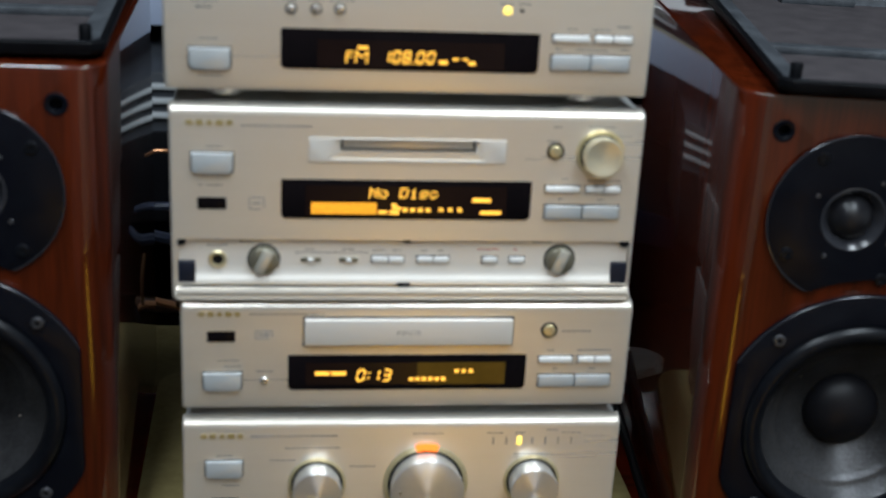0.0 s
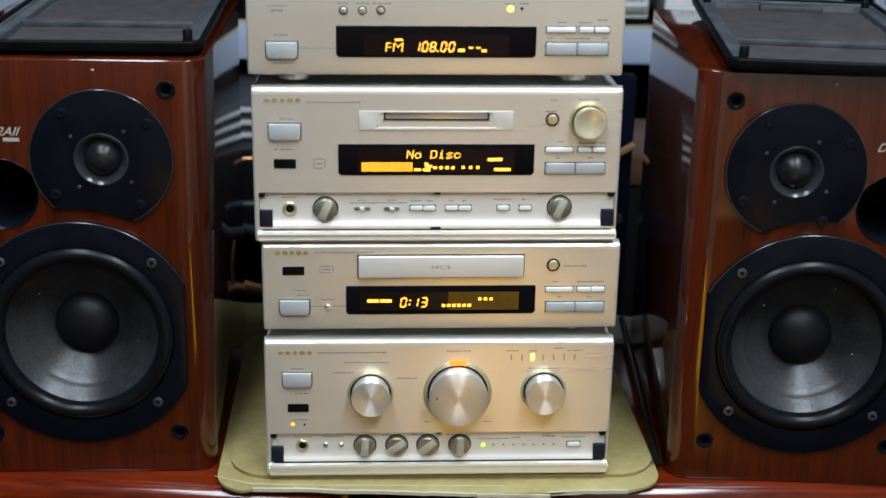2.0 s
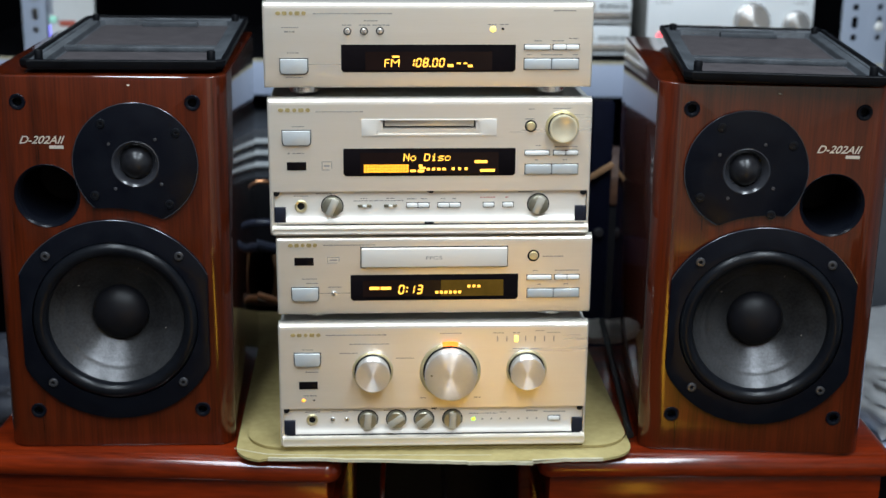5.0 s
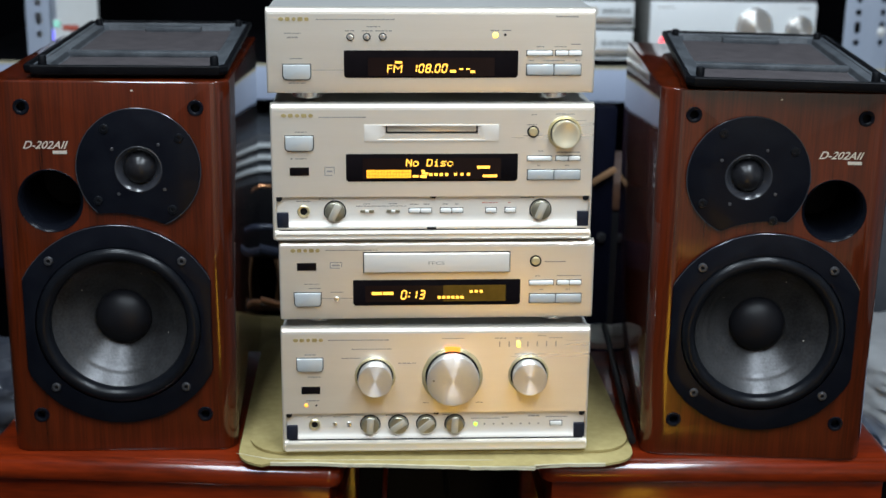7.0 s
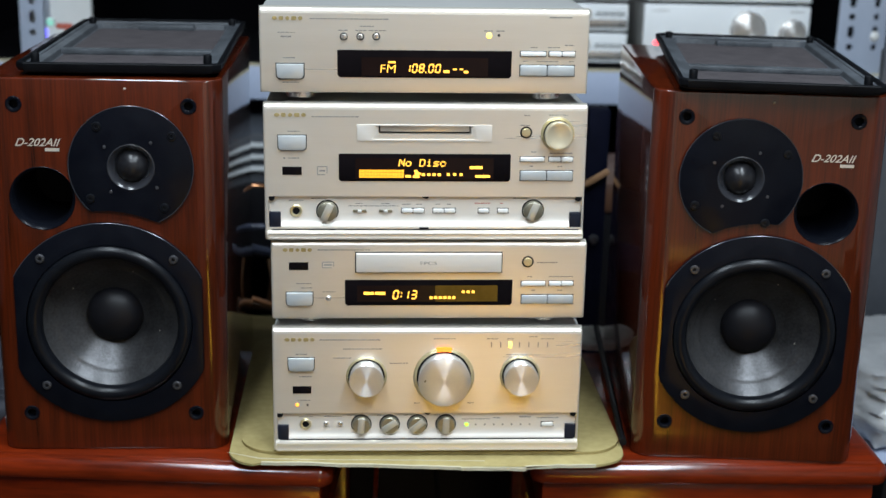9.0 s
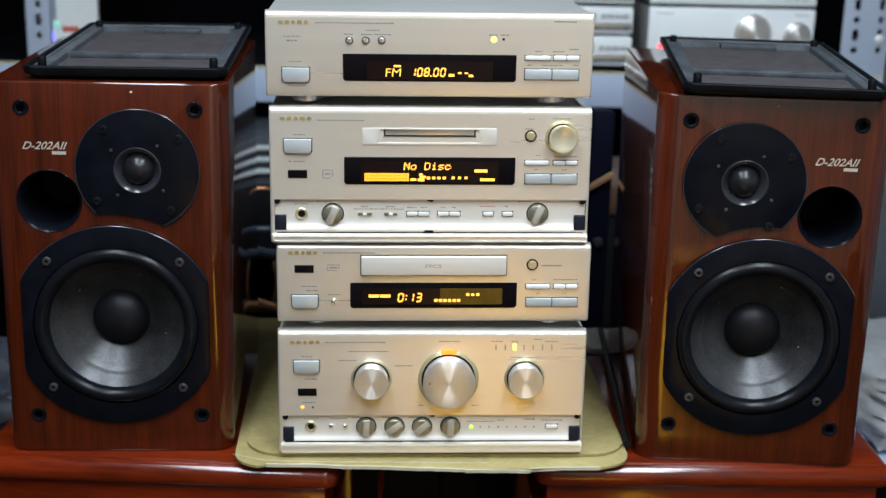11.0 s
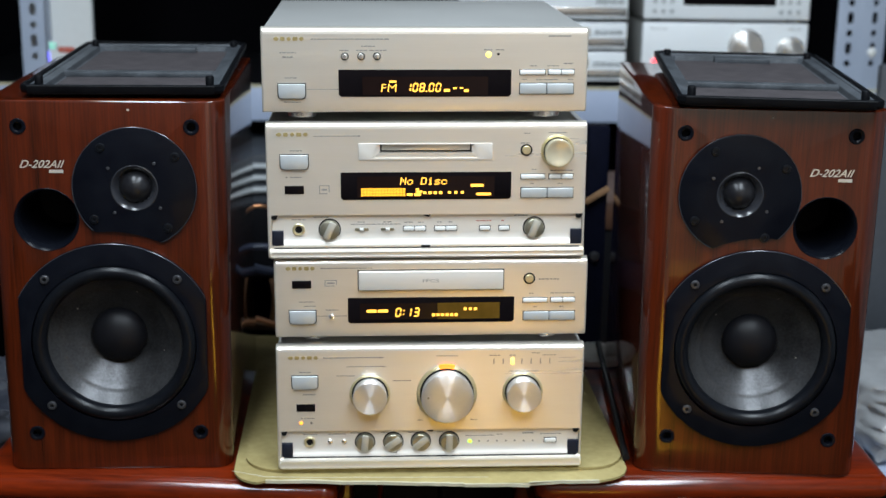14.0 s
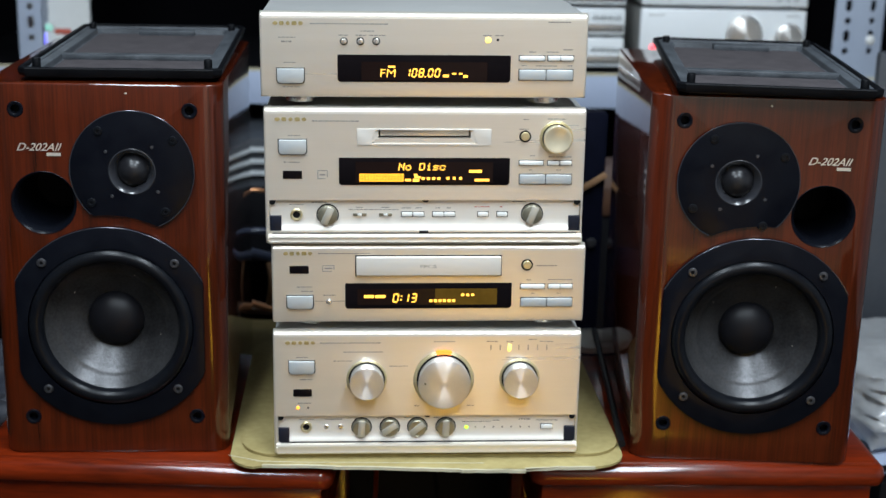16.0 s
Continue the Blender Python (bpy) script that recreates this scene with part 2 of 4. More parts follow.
def circle(cx, cz, rad, n=48, a0=0.0, a1=360.0):
    full = abs(a1 - a0) >= 359.9
    return [(cx + rad * math.cos(radians(a0 + (a1 - a0) * k / (n if full else n - 1))), cz + rad * math.sin(radians(a0 + (a1 - a0) * k / (n if full else n - 1)))) for k in range(n)]


def tube(bm, path, rad, n=8):
    """A round cord along smooth points."""
    pts = []
    ps = [Vector(p) for p in path]
    for i in range(len(ps) - 1):
        p0, p1, p2, p3 = ps[max(i - 1, 0)], ps[i], ps[i + 1], ps[min(i + 2, len(ps) - 1)]
        for k in range(8):
            u = k / 8
            pts.append(0.5 * (2 * p1 + (p2 - p0) * u + (2 * p0 - 5 * p1 + 4 * p2 - p3) * u * u + (3 * p1 - p0 - 3 * p2 + p3) * u ** 3))
    pts.append(ps[-1])
    rings = []
    for i, p in enumerate(pts):
        d = (pts[min(i + 1, len(pts) - 1)] - pts[max(i - 1, 0)]).normalized()
        s = d.cross(Vector((0.13, 0.21, 0.97))).normalized()
        w = d.cross(s)
        rings.append([bm.verts.new(p + rad * (math.cos(6.28318 * k / n) * s + math.sin(6.28318 * k / n) * w)) for k in range(n)])
    for a, b in zip(rings, rings[1:]):
        for k in range(n):
            bm.faces.new((a[k], a[(k + 1) % n], b[(k + 1) % n], b[k]))
    bm.faces.new(rings[0])
    bm.faces.new(rings[-1])
    return bm


def mesh_of(name, bm, mat, scale=MM, sharp=35):
    bmesh.ops.scale(bm, vec=(scale,) * 3, verts=bm.verts)
    bmesh.ops.recalc_face_normals(bm, faces=bm.faces)
    me = bpy.data.meshes.new(name)
    bm.to_mesh(me)
    bm.free()
    me.polygons.foreach_set("use_smooth", [True] * len(me.polygons))
    me.set_sharp_from_angle(angle=radians(sharp))
    if mat:
        me.materials.append(mat)
    return me


def part(name, bm, mat, parent, label="", scale=MM, sharp=35):
    ob = new(name, mesh_of(name, bm, mat, scale, sharp))
    ob.parent = parent
    return tagged(ob, label) if label else ob


def B():
    return bmesh.new()


def carve(bm, cutters):
    """bm less the cutters' volumes."""
    a = new("whole", mesh_of("whole", bm, None, 1.0))
    b = []
    for c in cutters:
        ob = new("cutter", mesh_of("cutter", c, None, 1.0))
        b.append(ob)
        mod = a.modifiers.new("cut", "BOOLEAN")
        mod.object, mod.operation, mod.solver = ob, "DIFFERENCE", "EXACT"
    me = bpy.data.meshes.new_from_object(a.evaluated_get(bpy.context.evaluated_depsgraph_get()))
    out = B()
    out.from_mesh(me)
    for ob in (a, *b):
        old = ob.data
        bpy.data.objects.remove(ob)
        bpy.data.meshes.remove(old)
    bpy.data.meshes.remove(me)
    return out


def lettering(name, words, size, x, y, z, mat, parent, shear=0.0, width=None, thin=0.0, spread=1.0):
    """Words standing upright, facing -y, x and z in millimetres at their lower left."""
    cu = bpy.data.curves.new("words", "FONT")
    cu.body, cu.size, cu.shear, cu.extrude = words, 1.0, shear, 0.0
    cu.offset, cu.space_character = -thin, spread
    ob = new("words", cu)
    me = bpy.data.meshes.new_from_object(ob.evaluated_get(bpy.context.evaluated_depsgraph_get()))
    bpy.data.objects.remove(ob)
    bpy.data.curves.remove(cu)
    xs, ys = [v.co.x for v in me.vertices], [v.co.y for v in me.vertices]
    sx = (width / (max(xs) - min(xs))) if width else size / (max(ys) - min(ys))
    sz = size / (max(ys) - min(ys))
    for v in me.vertices:
        v.co = Vector((x + (v.co.x - min(xs)) * sx, y, z + (v.co.y - min(ys)) * sz)) * MM
    me.materials.append(mat)
    out = new(name, me)
    out.parent = parent
    return out


def thing(name, m, label, category, group="", kind=""):
    ob = new(name)
    ob.empty_display_size = 0.02
    ob.matrix_world = m
    return tagged(ob, label, category, group, kind)

# ---- the room ----


def slab(name, x0, x1, y0, y1, z0, z1, mat, label):
    ob = new(name, mesh_of(name, box(B(), x0, x1, y0, y1, z0, z1), mat, 1.0))
    return tagged(ob, label, name.split("_")[0], kind="structure")


slab("floor", -2.2, 2.2, -2.6, 1.8, FLOOR - 0.1, FLOOR, floor_mat, "dark brown wooden workshop floor")
slab("ceiling", -2.2, 2.2, -2.6, 1.8, CEIL, CEIL + 0.1, room_paint, "plain pale ceiling over the room")
slab("wall_north", -2.2, 2.2, 1.7, 1.8, FLOOR, CEIL, dark_wall_mat, "wall behind the storage rack, shade put into its colour")
# unseen wall in two halves; the tan one reflects warmly in the right loudspeaker
slab("wall_south_west", -2.2, 0.1, -2.6, -2.5, FLOOR, CEIL, back_paint, "unseen brown wall half, kept dim in reflections")
slab("wall_south_east", 0.1, 2.2, -2.6, -2.5, FLOOR, CEIL, warm_paint, "unseen tan wall half, added as a warm reflector")
slab("wall_west", -2.3, -2.2, -2.6, 1.8, FLOOR, CEIL, room_paint, "plain pale wall of the room")
slab("wall_east", 2.2, 2.3, -2.6, 1.8, FLOOR, CEIL, side_paint, "plain pale wall of the room")

# ---- two lacquered stands ----


def stand(m, label):
    ob = thing("wooden_stand", m, label, "stand", "stands under the loudspeakers")
    # moulded top: flat board, a step and a rounded nose
    prof = [(0, 0), (-0.8, -0.2), (-1.1, -1.1), (-2.0, -1.2), (-2.3, -1.9), (-4.6, -2.4), (-7.0, -3.7), (-9.2, -6.2), (-10.6, -9.6), (-11.0, -13), (-10.6, -17), (-9.2, -20), (-7, -21.5), (-4, -22), (2.5, -22)]
    bm = B()
    w, d = 361, 330
    rings = []
    for o, z in prof:
        ring = []
        for cx, cy, a in ((w / 2 - 28, 28, -90), (w / 2 - 28, d - 28, 0), (-w / 2 + 28, d - 28, 90), (-w / 2 + 28, 28, 180)):
            ring += [bm.verts.new((px, py, z)) for px, py in circle(cx, cy, 3 - o, 6, a, a + 90)]
        rings.append(ring)
    for a, b in zip(rings, rings[1:]):
        for k in range(24):
            bm.faces.new((a[k], a[(k + 1) % 24], b[(k + 1) % 24], b[k]))
    bm.faces.new(rings[0])
    bm.faces.new(rings[-1])
    part("top", bm, lacquer, ob, "moulded red-brown lacquered top", sharp=50)
    low = FLOOR * 1000
    part("apron", box(B(), -w / 2 + 26, w / 2 - 26, 24, d - 24, -62, -22, 1.5), lacquer, ob)
    part("moulding", box(B(), -w / 2 + 20, w / 2 - 20, 18, d - 18, -68, -61, 2.5), lacquer, ob)
    for sx in (-1, 1):
        for yy in (26, d - 62):
            part("leg", box(B(), sx * (w / 2 - 42) - 18, sx * (w / 2 - 42) + 18, yy, yy + 36, low + 2, -67, 3), lacquer, ob)
    part("lower_shelf", box(B(), -w / 2 + 30, w / 2 - 30, 30, d - 30, low + 90, low + 108, 2), lacquer, ob)
    return ob


stand(pose(-0.2425, -0.0165, -0.0020, 0, 0, -4.8), "glossy red-brown lacquered wooden stand with moulded edge")
stand(pose(0.2705, -0.0260, -0.0008, 0, 0, -0.8), "glossy red-brown lacquered wooden stand beside a gap")

# ---- cardboard under the stack ----
card = thing("cardboard_sheet", pose(0, 0, 0), "torn yellowed cardboard sheet bridging two stands", "cardboard")


def rounded_outline(x0, x1, y0, y1, r, n=7, ragged=0.0):
    pts = []
    for cx, cy, a in ((x1 - r, y0 + r, -90), (x1 - r, y1 - r, 0), (x0 + r, y1 - r, 90), (x0 + r, y0 + r, 180)):
        pts += circle(cx, cy, r, n, a, a + 90)
    return pts


rim = []
for x, y in rounded_outline(-169, 191, -20, 318, 30):
    rim.append((x, y))
front = [(-139, -15), (-110, -17), (-96, -16.5), (-60, -20), (-30, -21), (4, -23), (38, -25.5), (40, -28), (66, -28), (94, -28.5), (96, -24), (130, -22), (161, -21)]
rim = [p for p in rim if not (p[1] < -19.9)]
torn = random.Random(11)
front = [(x + (0 if i in (0, len(front) - 1) else torn.uniform(-3, 3)), y + torn.uniform(-0.8, 0.8)) for i, (x, y) in enumerate(front)]
ragged = []
for (xa, ya), (xb, yb) in zip(front, front[1:]):
    for k in range(4):
        ragged.append((xa + (xb - xa) * k / 4, ya + (yb - ya) * k / 4 + torn.uniform(-0.7, 0.7)))
front = ragged + [front[-1]]
rim = rim + front
part("lower_layer", plate(B(), rim, 1.2, 3.4, axis="z"), cardboard, card)
part("torn_edge", plate(B(), [(x, y - 0.4) for x, y in front] + [(x, y + 2.0) for x, y in reversed(front)], 0.9, 3.7, axis="z"), card_edge, card, "pale torn cardboard edge")
part("crease", plate(B(), [(-171, 6), (-169.5, 5), (-141, -8), (-100, -10.5), (60, -13), (61, -12.2), (-99, -9.6), (-140, -7)], 3.3, 3.75, axis="z"), card_edge, card)
part("upper_layer", plate(B(), rounded_outline(-160, 190, 1, 312, 34, 9), 3.5, 6.4, 0.4, axis="z"), cardboard, card)

# ---- the stack of components ----


def print_marks(parent, rows, y, mat=ink, name="printed_lettering"):
    """Small unreadable print as broken bars: rows of x0, x1, z, height."""
    bm = B()
    rnd = random.Random(7)
    for x0, x1, z, h in rows:
        x = x0
        while x < x1 - 0.3:
            w = min(rnd.uniform(1.4, 4.2), x1 - x)
            box(bm, x, x + w, y - 0.08, y + 0.1, z - h * 0.38, z + h * 0.38)
            x += w + 0.6
    return tagged(part(name, bm, mat, parent), kind="stuff")


def maker_mark(parent, x0, x1, z, h=3.2):
    """The maker's mark as six plain gold shapes."""
    bm = B()
    n = 5
    w = (x1 - x0) / n
    for k in range(n):
        c = x0 + (k + 0.42) * w
        hw, hh = w * (0.40, 0.36, 0.30, 0.40, 0.34)[k], h / 2
        cut = hw * (0.75, 0.25, 0.7, 0.2, 0.6)[k]
        plate(bm, [(c - hw + cut, z - hh), (c + hw - cut, z - hh), (c + hw, z - hh * 0.4), (c + hw, z + hh * 0.4), (c + hw - cut, z + hh), (c - hw + cut, z + hh),
                   (c - hw, z + hh * 0.4), (c - hw, z - hh * 0.4)], -0.35, 0.1)
    return part("maker_badge", bm, badge_gold, parent, "raised gold maker badge")


def format_mark(parent, x0, x1, z0, z1):
    """A format mark as a plain shape: a ring of bars round a slanted bar."""
    bm = B()
    t = 0.75
    for a, b, c, d in ((x0, x1, z1 - t, z1), (x0, x0 + t, z0 + t + 0.2, z1 - t - 0.2), (x0, x1 - 2, z0, z0 + t), (x1 - t, x1, z0 + 1.5, z1 - t - 0.2), (x0 + 2, x1 - 2, (z0 + z1) / 2 - 0.7, (z0 + z1) / 2 + 0.7)):
        box(bm, a, b, -0.12, 0.1, c, d)
    return part("format_mark", bm, pale_ink, parent)


def push_button(parent, x0, x1, z0, z1, mat, name="button", deep=2.0, r=0.8, split=False, y=0.0):
    part("button_gap", box(B(), x0 - 0.5, x1 + 0.5, y - 0.12, y + 0.4, z0 - 0.5, z1 + 0.5), gap_black, parent)
    if split:
        mid = (x0 + x1) / 2
        for a, b in ((x0, mid - 0.2), (mid + 0.2, x1)):
            part(name, box(B(), a, b, y - deep, y + 0.2, z0, z1, r), mat, parent)
    else:
        part(name, box(B(), x0, x1, y - deep, y + 0.2, z0, z1, r), mat, parent)


def power_button(parent, x0, x1, z0, z1):
    c = 3.0
    shape = [(x0, z1), (x1, z1), (x1, z0 + c), (x1 - 1, z0 + 0.8), (x1 - c, z0), (x0 + c, z0), (x0 + 1, z0 + 0.8), (x0, z0 + c)]
    part("button_gap", plate(B(), [(x + (0.7 if x > (x0 + x1) / 2 else -0.7), z + (0.7 if z > (z0 + z1) / 2 else -0.7)) for x, z in shape], -0.15, 0.3), gap_black, parent)
    part("power_button", plate(B(), shape, -2.6, 0.2, 0.9), button_grey, parent, "blue-grey power button")


def display(parent, x0, x1, z0, z1):
    c = 2.0
    shape = [(x0, z1 - 0.5), (x0 + 0.5, z1), (x1 - 0.5, z1), (x1, z1 - 0.5), (x1, z0 + c), (x1 - c, z0), (x0 + c, z0), (x0, z0 + c)]
    return part("display_window", plate(B(), shape, -0.5, 0.3, 0.3), window_black, parent, "black glossy display window")


def round_part(parent, name, x, z, prof, mat, n=40, label="", y=0.0):
    ob = part(name, lathe(B(), prof, 0, 0, n), mat, parent, label)
    ob.location = (x * MM, y * MM, z * MM)
    return ob


def component(name, x, z, h, tilt, label, cuts=(), foot=6.0, depth=285, sloped=False):
    ob = thing(name, pose(x * MM, 0, z * MM, 0, tilt, 0), label, "hi-fi component", "stacked components")
    w = 137.5
    prof = [(9, 0), (1.9, 0), (1.3, 0.5), (1.0, 1.2), (0, 8.2) if sloped else (0, 1.8), (0, h - 5.2), (0.4, h - 3), (1.5, h - 1.2), (3.2, h - 0.3), (5, h), (9, h)]
    bm = B()
    ends = [[bm.verts.new((sx * w, yy, zz)) for yy, zz in prof] for sx in (-1, 1)]
    a, b = ends
    n = len(prof)
    for k in range(n):
        bm.faces.new((a[k], a[(k + 1) % n], b[(k + 1) % n], b[k]))
    bm.faces.new(a)
    bm.faces.new(b)
    bmesh.ops.recalc_face_normals(bm, faces=bm.faces)
    side = [e for e in bm.edges if abs(e.verts[0].co.x - e.verts[1].co.x) < 1e-6 and min(v.co.y for v in e.verts) < 8.9 and max(v.co.y for v in e.verts) < 8.9]
    bmesh.ops.bevel(bm, geom=side, offset=1.6, segments=3, affect="EDGES", profile=0.5)
    if cuts:
        bm = carve(bm, [box(B(), *c) for c in cuts])
    part("front_panel", bm, champagne, ob, "champagne silver front panel", sharp=9)
    part("case", box(B(), -w + 1.5, w - 1.5, 9.0, depth, 1.2, h - 1.0, 1.2), case_metal, ob, "satin silver-grey metal case")
    for fx in (-105, 105):
        for fy in (30, depth - 40):
            bm = lathe(B(), [(0, 0), (12.5, 0), (13.5, 1), (13.5, foot - 1.5), (12, foot), (0, foot)], 0, 0, 28)
            f = part("foot", bm, bright_metal, ob, "chromed round foot")
            f.matrix_local = pose(fx * MM, fy * MM, (1.4 - foot) * MM, 90)
    return ob


TILT = -0.55
# integrated amplifier
amp = component("amplifier", 9, 8.2, 117, -0.35, "champagne silver amplifier with three round knobs and open flap",
                cuts=[(-134, 135.5, -1, 4, 11.2, 36.4)], foot=2.6)
maker_mark(amp, -126.8, -99, 106.2)
print_marks(amp, [(-95.9, -42.4, 106, 1.3), (-117, -107, 92.5, 1.1), (-114, -103, 71.5, 1.1), (-116, -104, 49, 1.1), (-75, -40, 97.5, 1.1), (-84, -68, 89, 1.1),
                  (-34, -18, 84, 1.1), (5, 24, 107, 1.0), (-12, -7, 46, 1), (36, 42, 46, 1), (52, 62, 107, 1), (70, 76, 107, 1), (90, 98, 109, 1), (100, 112, 107, 1), (70, 96, 92, 1)], -0.05)
power_button(amp, -123.5, -100.9, 77.1, 89.2)
part("sensor_window", box(B(), -120, -103.4, -0.4, 0.3, 55.4, 62.4, 0.2), window_black, amp, "black infrared window")
round_part(amp, "indicator_lamp", -116.1, 44.5, [(0, -0.8), (1.2, -0.6), (1.7, 0), (1.7, 0.3)], glow_lamp, 16, "lit orange indicator")
round_part(amp, "indicator_lamp", -106.9, 44.5, [(0, -0.3), (0.9, -0.2), (1.0, 0.3)], gap_black, 12)


def big_knob(parent, x, z, rad, ring):
    round_part(parent, "knob_collar", x, z, [(rad + 0.8, -1.0), (ring - 1.2, -1.6), (ring - 0.4, -1.2), (ring, 0.2)], gold_metal, 64, "gold knob collar")
    round_part(parent, "knob_well", x, z, [(0, -0.4), (rad + 1.2, -0.4), (rad + 1.2, 0.2)], gap_black, 64)
    ob = round_part(parent, "knob", x, z, [(0, -13.0), (rad * 0.5, -13.15), (rad * 0.95, -13.4), (rad * 0.985, -13.0), (rad, -12.2), (rad * 0.985, -8), (rad * 0.95, -2), (rad * 0.95, -0.4)], spun_metal, 96,
                    "spun aluminium rotary knob")
    return ob


big_knob(amp, -54.5, 71.8, 15.4, 18.3)
big_knob(amp, 14.4, 71.2, 23.4, 27.3)
big_knob(amp, 82.7, 72.5, 15.4, 18.3)
part("volume_lamp", plate(B(), circle(14.2, 71.2, 28.4, 9, 75, 105) + circle(14.2, 71.2, 24.4, 9, 105, 75), -2.2, -0.3), glow_orange, amp, "orange lit volume marker")
part("pointer", box(B(), -3.6, -1.8, -13.6, -12.6, 71.0, 73.0, 0.4), bronze_knob, amp)
for k in range(7):
    xk = 56.2 + 8.37 * k
    if k == 2:
        part("selector_lamp", box(B(), xk - 1.5, xk + 1.5, -0.6, 0.2, 98.6, 104.4, 0.4), glow_yellow, amp, "lit amber selector lamp")
    else:
        part("selector_mark", box(B(), xk - 0.5, xk + 0.5, -0.2, 0.2, 98.9, 103.9), ink, amp)


def flap_bay(parent, x0, x1, z1, bar0, bar1):
    """The recessed lower control strip behind a folded-down flap."""
    bm = B()
    prof = [(3.8, z1), (3.4, z1), (3.4, 22), (3.0, 18), (1.8, 14.2), (0.4, 12.2), (0.4, 11.2), (3.8, 11.2)]
    n = len(prof)
    a = [bm.verts.new((x0 + 10, y, z)) for y, z in prof]
    b = [bm.verts.new((x1 - 10, y, z)) for y, z in prof]
    for k in range(n):
        bm.faces.new((a[k], a[(k + 1) % n], b[(k + 1) % n], b[k]))
    bm.faces.new(a)
    bm.faces.new(b)
    part("control_strip", bm, sub_metal, parent, "pale recessed control strip", sharp=60)
    for s, xe in ((1, x0), (-1, x1)):
        lo, hi = sorted((xe + s * 0.3, xe + s * 10))
        part("strip_end", box(B(), lo, hi, 3.3, 3.9, 24.5, z1), sub_metal, parent)
        part("flap_hinge", box(B(), lo, hi, 0.6, 3.9, 11.3, 24.3, 0.4), hinge_navy, parent, "dark plastic flap hinge")
        lo, hi = sorted((xe, xe + s * 5.5))
        part("flap_catch", plate(B(), [(lo, z1), (hi, z1), (hi - 1.0, z1 - 3.0), ((lo + hi) / 2, z1 - 4.2), (lo, z1 - 3.4)], 0.4, 3.3), gap_black, parent)
    part("flap_latch", plate(B(), [(-3.5, z1 - 0.1), (3.5, z1 - 0.1), (1.6, z1 - 2.2), (-1.6, z1 - 1.6)], 1.0, 3.3), gap_black, parent)
    if bar1 < 10:
        part("latch_hook", box(B(), -5, 3, -0.6, 0.4, bar1 + 0.9, bar1 + 2.6, 0.3), gap_black, parent)
    part("flap_gap", box(B(), x0 + 2, x1 - 2, -0.2, 2.0, bar1 - 0.6, bar1 + 1.0), gap_black, parent)
    bm = B()
    prof = [(3, bar0), (-1.5, bar0), (-3.2, bar0 + 0.8), (-3.6, bar0 + 2.2), (-3.3, bar0 + 2.8), (-3.3, bar1 - 3.0), (-3.6, bar1 - 2.4), (-3.0, bar1 - 0.8), (-1.5, bar1), (3, bar1)]
    n = len(prof)
    a = [bm.verts.new((x0 - 1.5, y, z)) for y, z in prof]
    b = [bm.verts.new((x1 + 1.5, y, z)) for y, z in prof]
    for k in range(n):
        bm.faces.new((a[k], a[(k + 1) % n], b[(k + 1) % n], b[k]))
    bm.faces.new(a)
    bm.faces.new(b)
    bmesh.ops.bevel(bm, geom=[e for e in bm.edges if abs(e.verts[0].co.x - e.verts[1].co.x) < 1e-6 and max(v.co.y for v in e.verts) < 0], offset=0.8, segments=2, affect="EDGES")
    part("flap", bm, champagne, parent, "lowered champagne metal flap")


def jack_socket(parent, x, z, rad, y=3.4):
    round_part(parent, "headphone_socket", x, z, [(rad * 0.55, 0.2), (rad * 0.6, -1.6), (rad * 0.85, -1.9), (rad, -1.2), (rad, 0.3)], gold_metal, 32, "gold headphone socket", y)
    round_part(parent, "socket_hole", x, z, [(0, -0.5), (rad * 0.62, -0.5), (rad * 0.62, 0.3)], gap_black, 24, "", y)


def small_knob(parent, x, z, rad, turn, y=3.4):
    round_part(parent, "knob_well", x, z, [(0, -0.25), (rad + 0.9, -0.25), (rad + 0.9, 0.3)], gap_black, 36, "", y)
    ob = round_part(parent, "small_knob", x, z, [(0, -5.0), (rad * 0.85, -5.0), (rad * 0.95, -4.4), (rad, -2), (rad, 0.0)], bronze_knob, 36, "dark bronze tone knob", y)
    g = part("grip", box(B(), -rad * 0.36, rad * 0.36, -6.4, -4.6, -rad * 0.9, rad * 0.9, 0.8), grip_metal, ob, "paler finger grip")
    ob.rotation_euler = (0, radians(turn), 0)
    return ob


flap_bay(amp, -134, 135.5, 36.4, 0.3, 10.6)
jack_socket(amp, -108.9, 24.8, 5.2)
for xk in (-90.6, -78.0):
    round_part(amp, "small_button", xk, 24.9, [(0, -1.8), (1.8, -1.7), (2.3, -1.2), (2.4, 0.3)], bright_metal, 20, "", 3.4)
for xk, tk in ((-59.0, 4), (-33.5, 55), (-8.5, 50), (17.2, 2)):
    small_knob(amp, xk, 24.4, 8.4, tk)
round_part(amp, "indicator_lamp", 36.2, 23.5, [(0, -0.8), (1.3, -0.6), (1.8, 0), (1.8, 0.3)], glow_green, 16, "lit green indicator", 3.4)
for k in range(7):
    round_part(amp, "indicator_lamp", 44.5 + 8.17 * k, 23.6, [(0, -0.4), (0.8, -0.3), (0.9, 0.3)], ink, 10, "", 3.4)
push_button(amp, 104.2, 114.7, 22.0, 26.0, button_white, "small_button", 1.8, 0.8, y=3.4)
print_marks(amp, [(-115, -102, 32, 1), (-92, -76, 32, 1), (-72, -62, 33, 1), (-45, -38, 33, 1), (-21, -10, 33, 1), (6, 12, 33, 1), (32, 58, 29, 1), (60, 66, 30, 1), (84, 95, 31, 1.6), (100, 120, 30, 1)], 3.35)

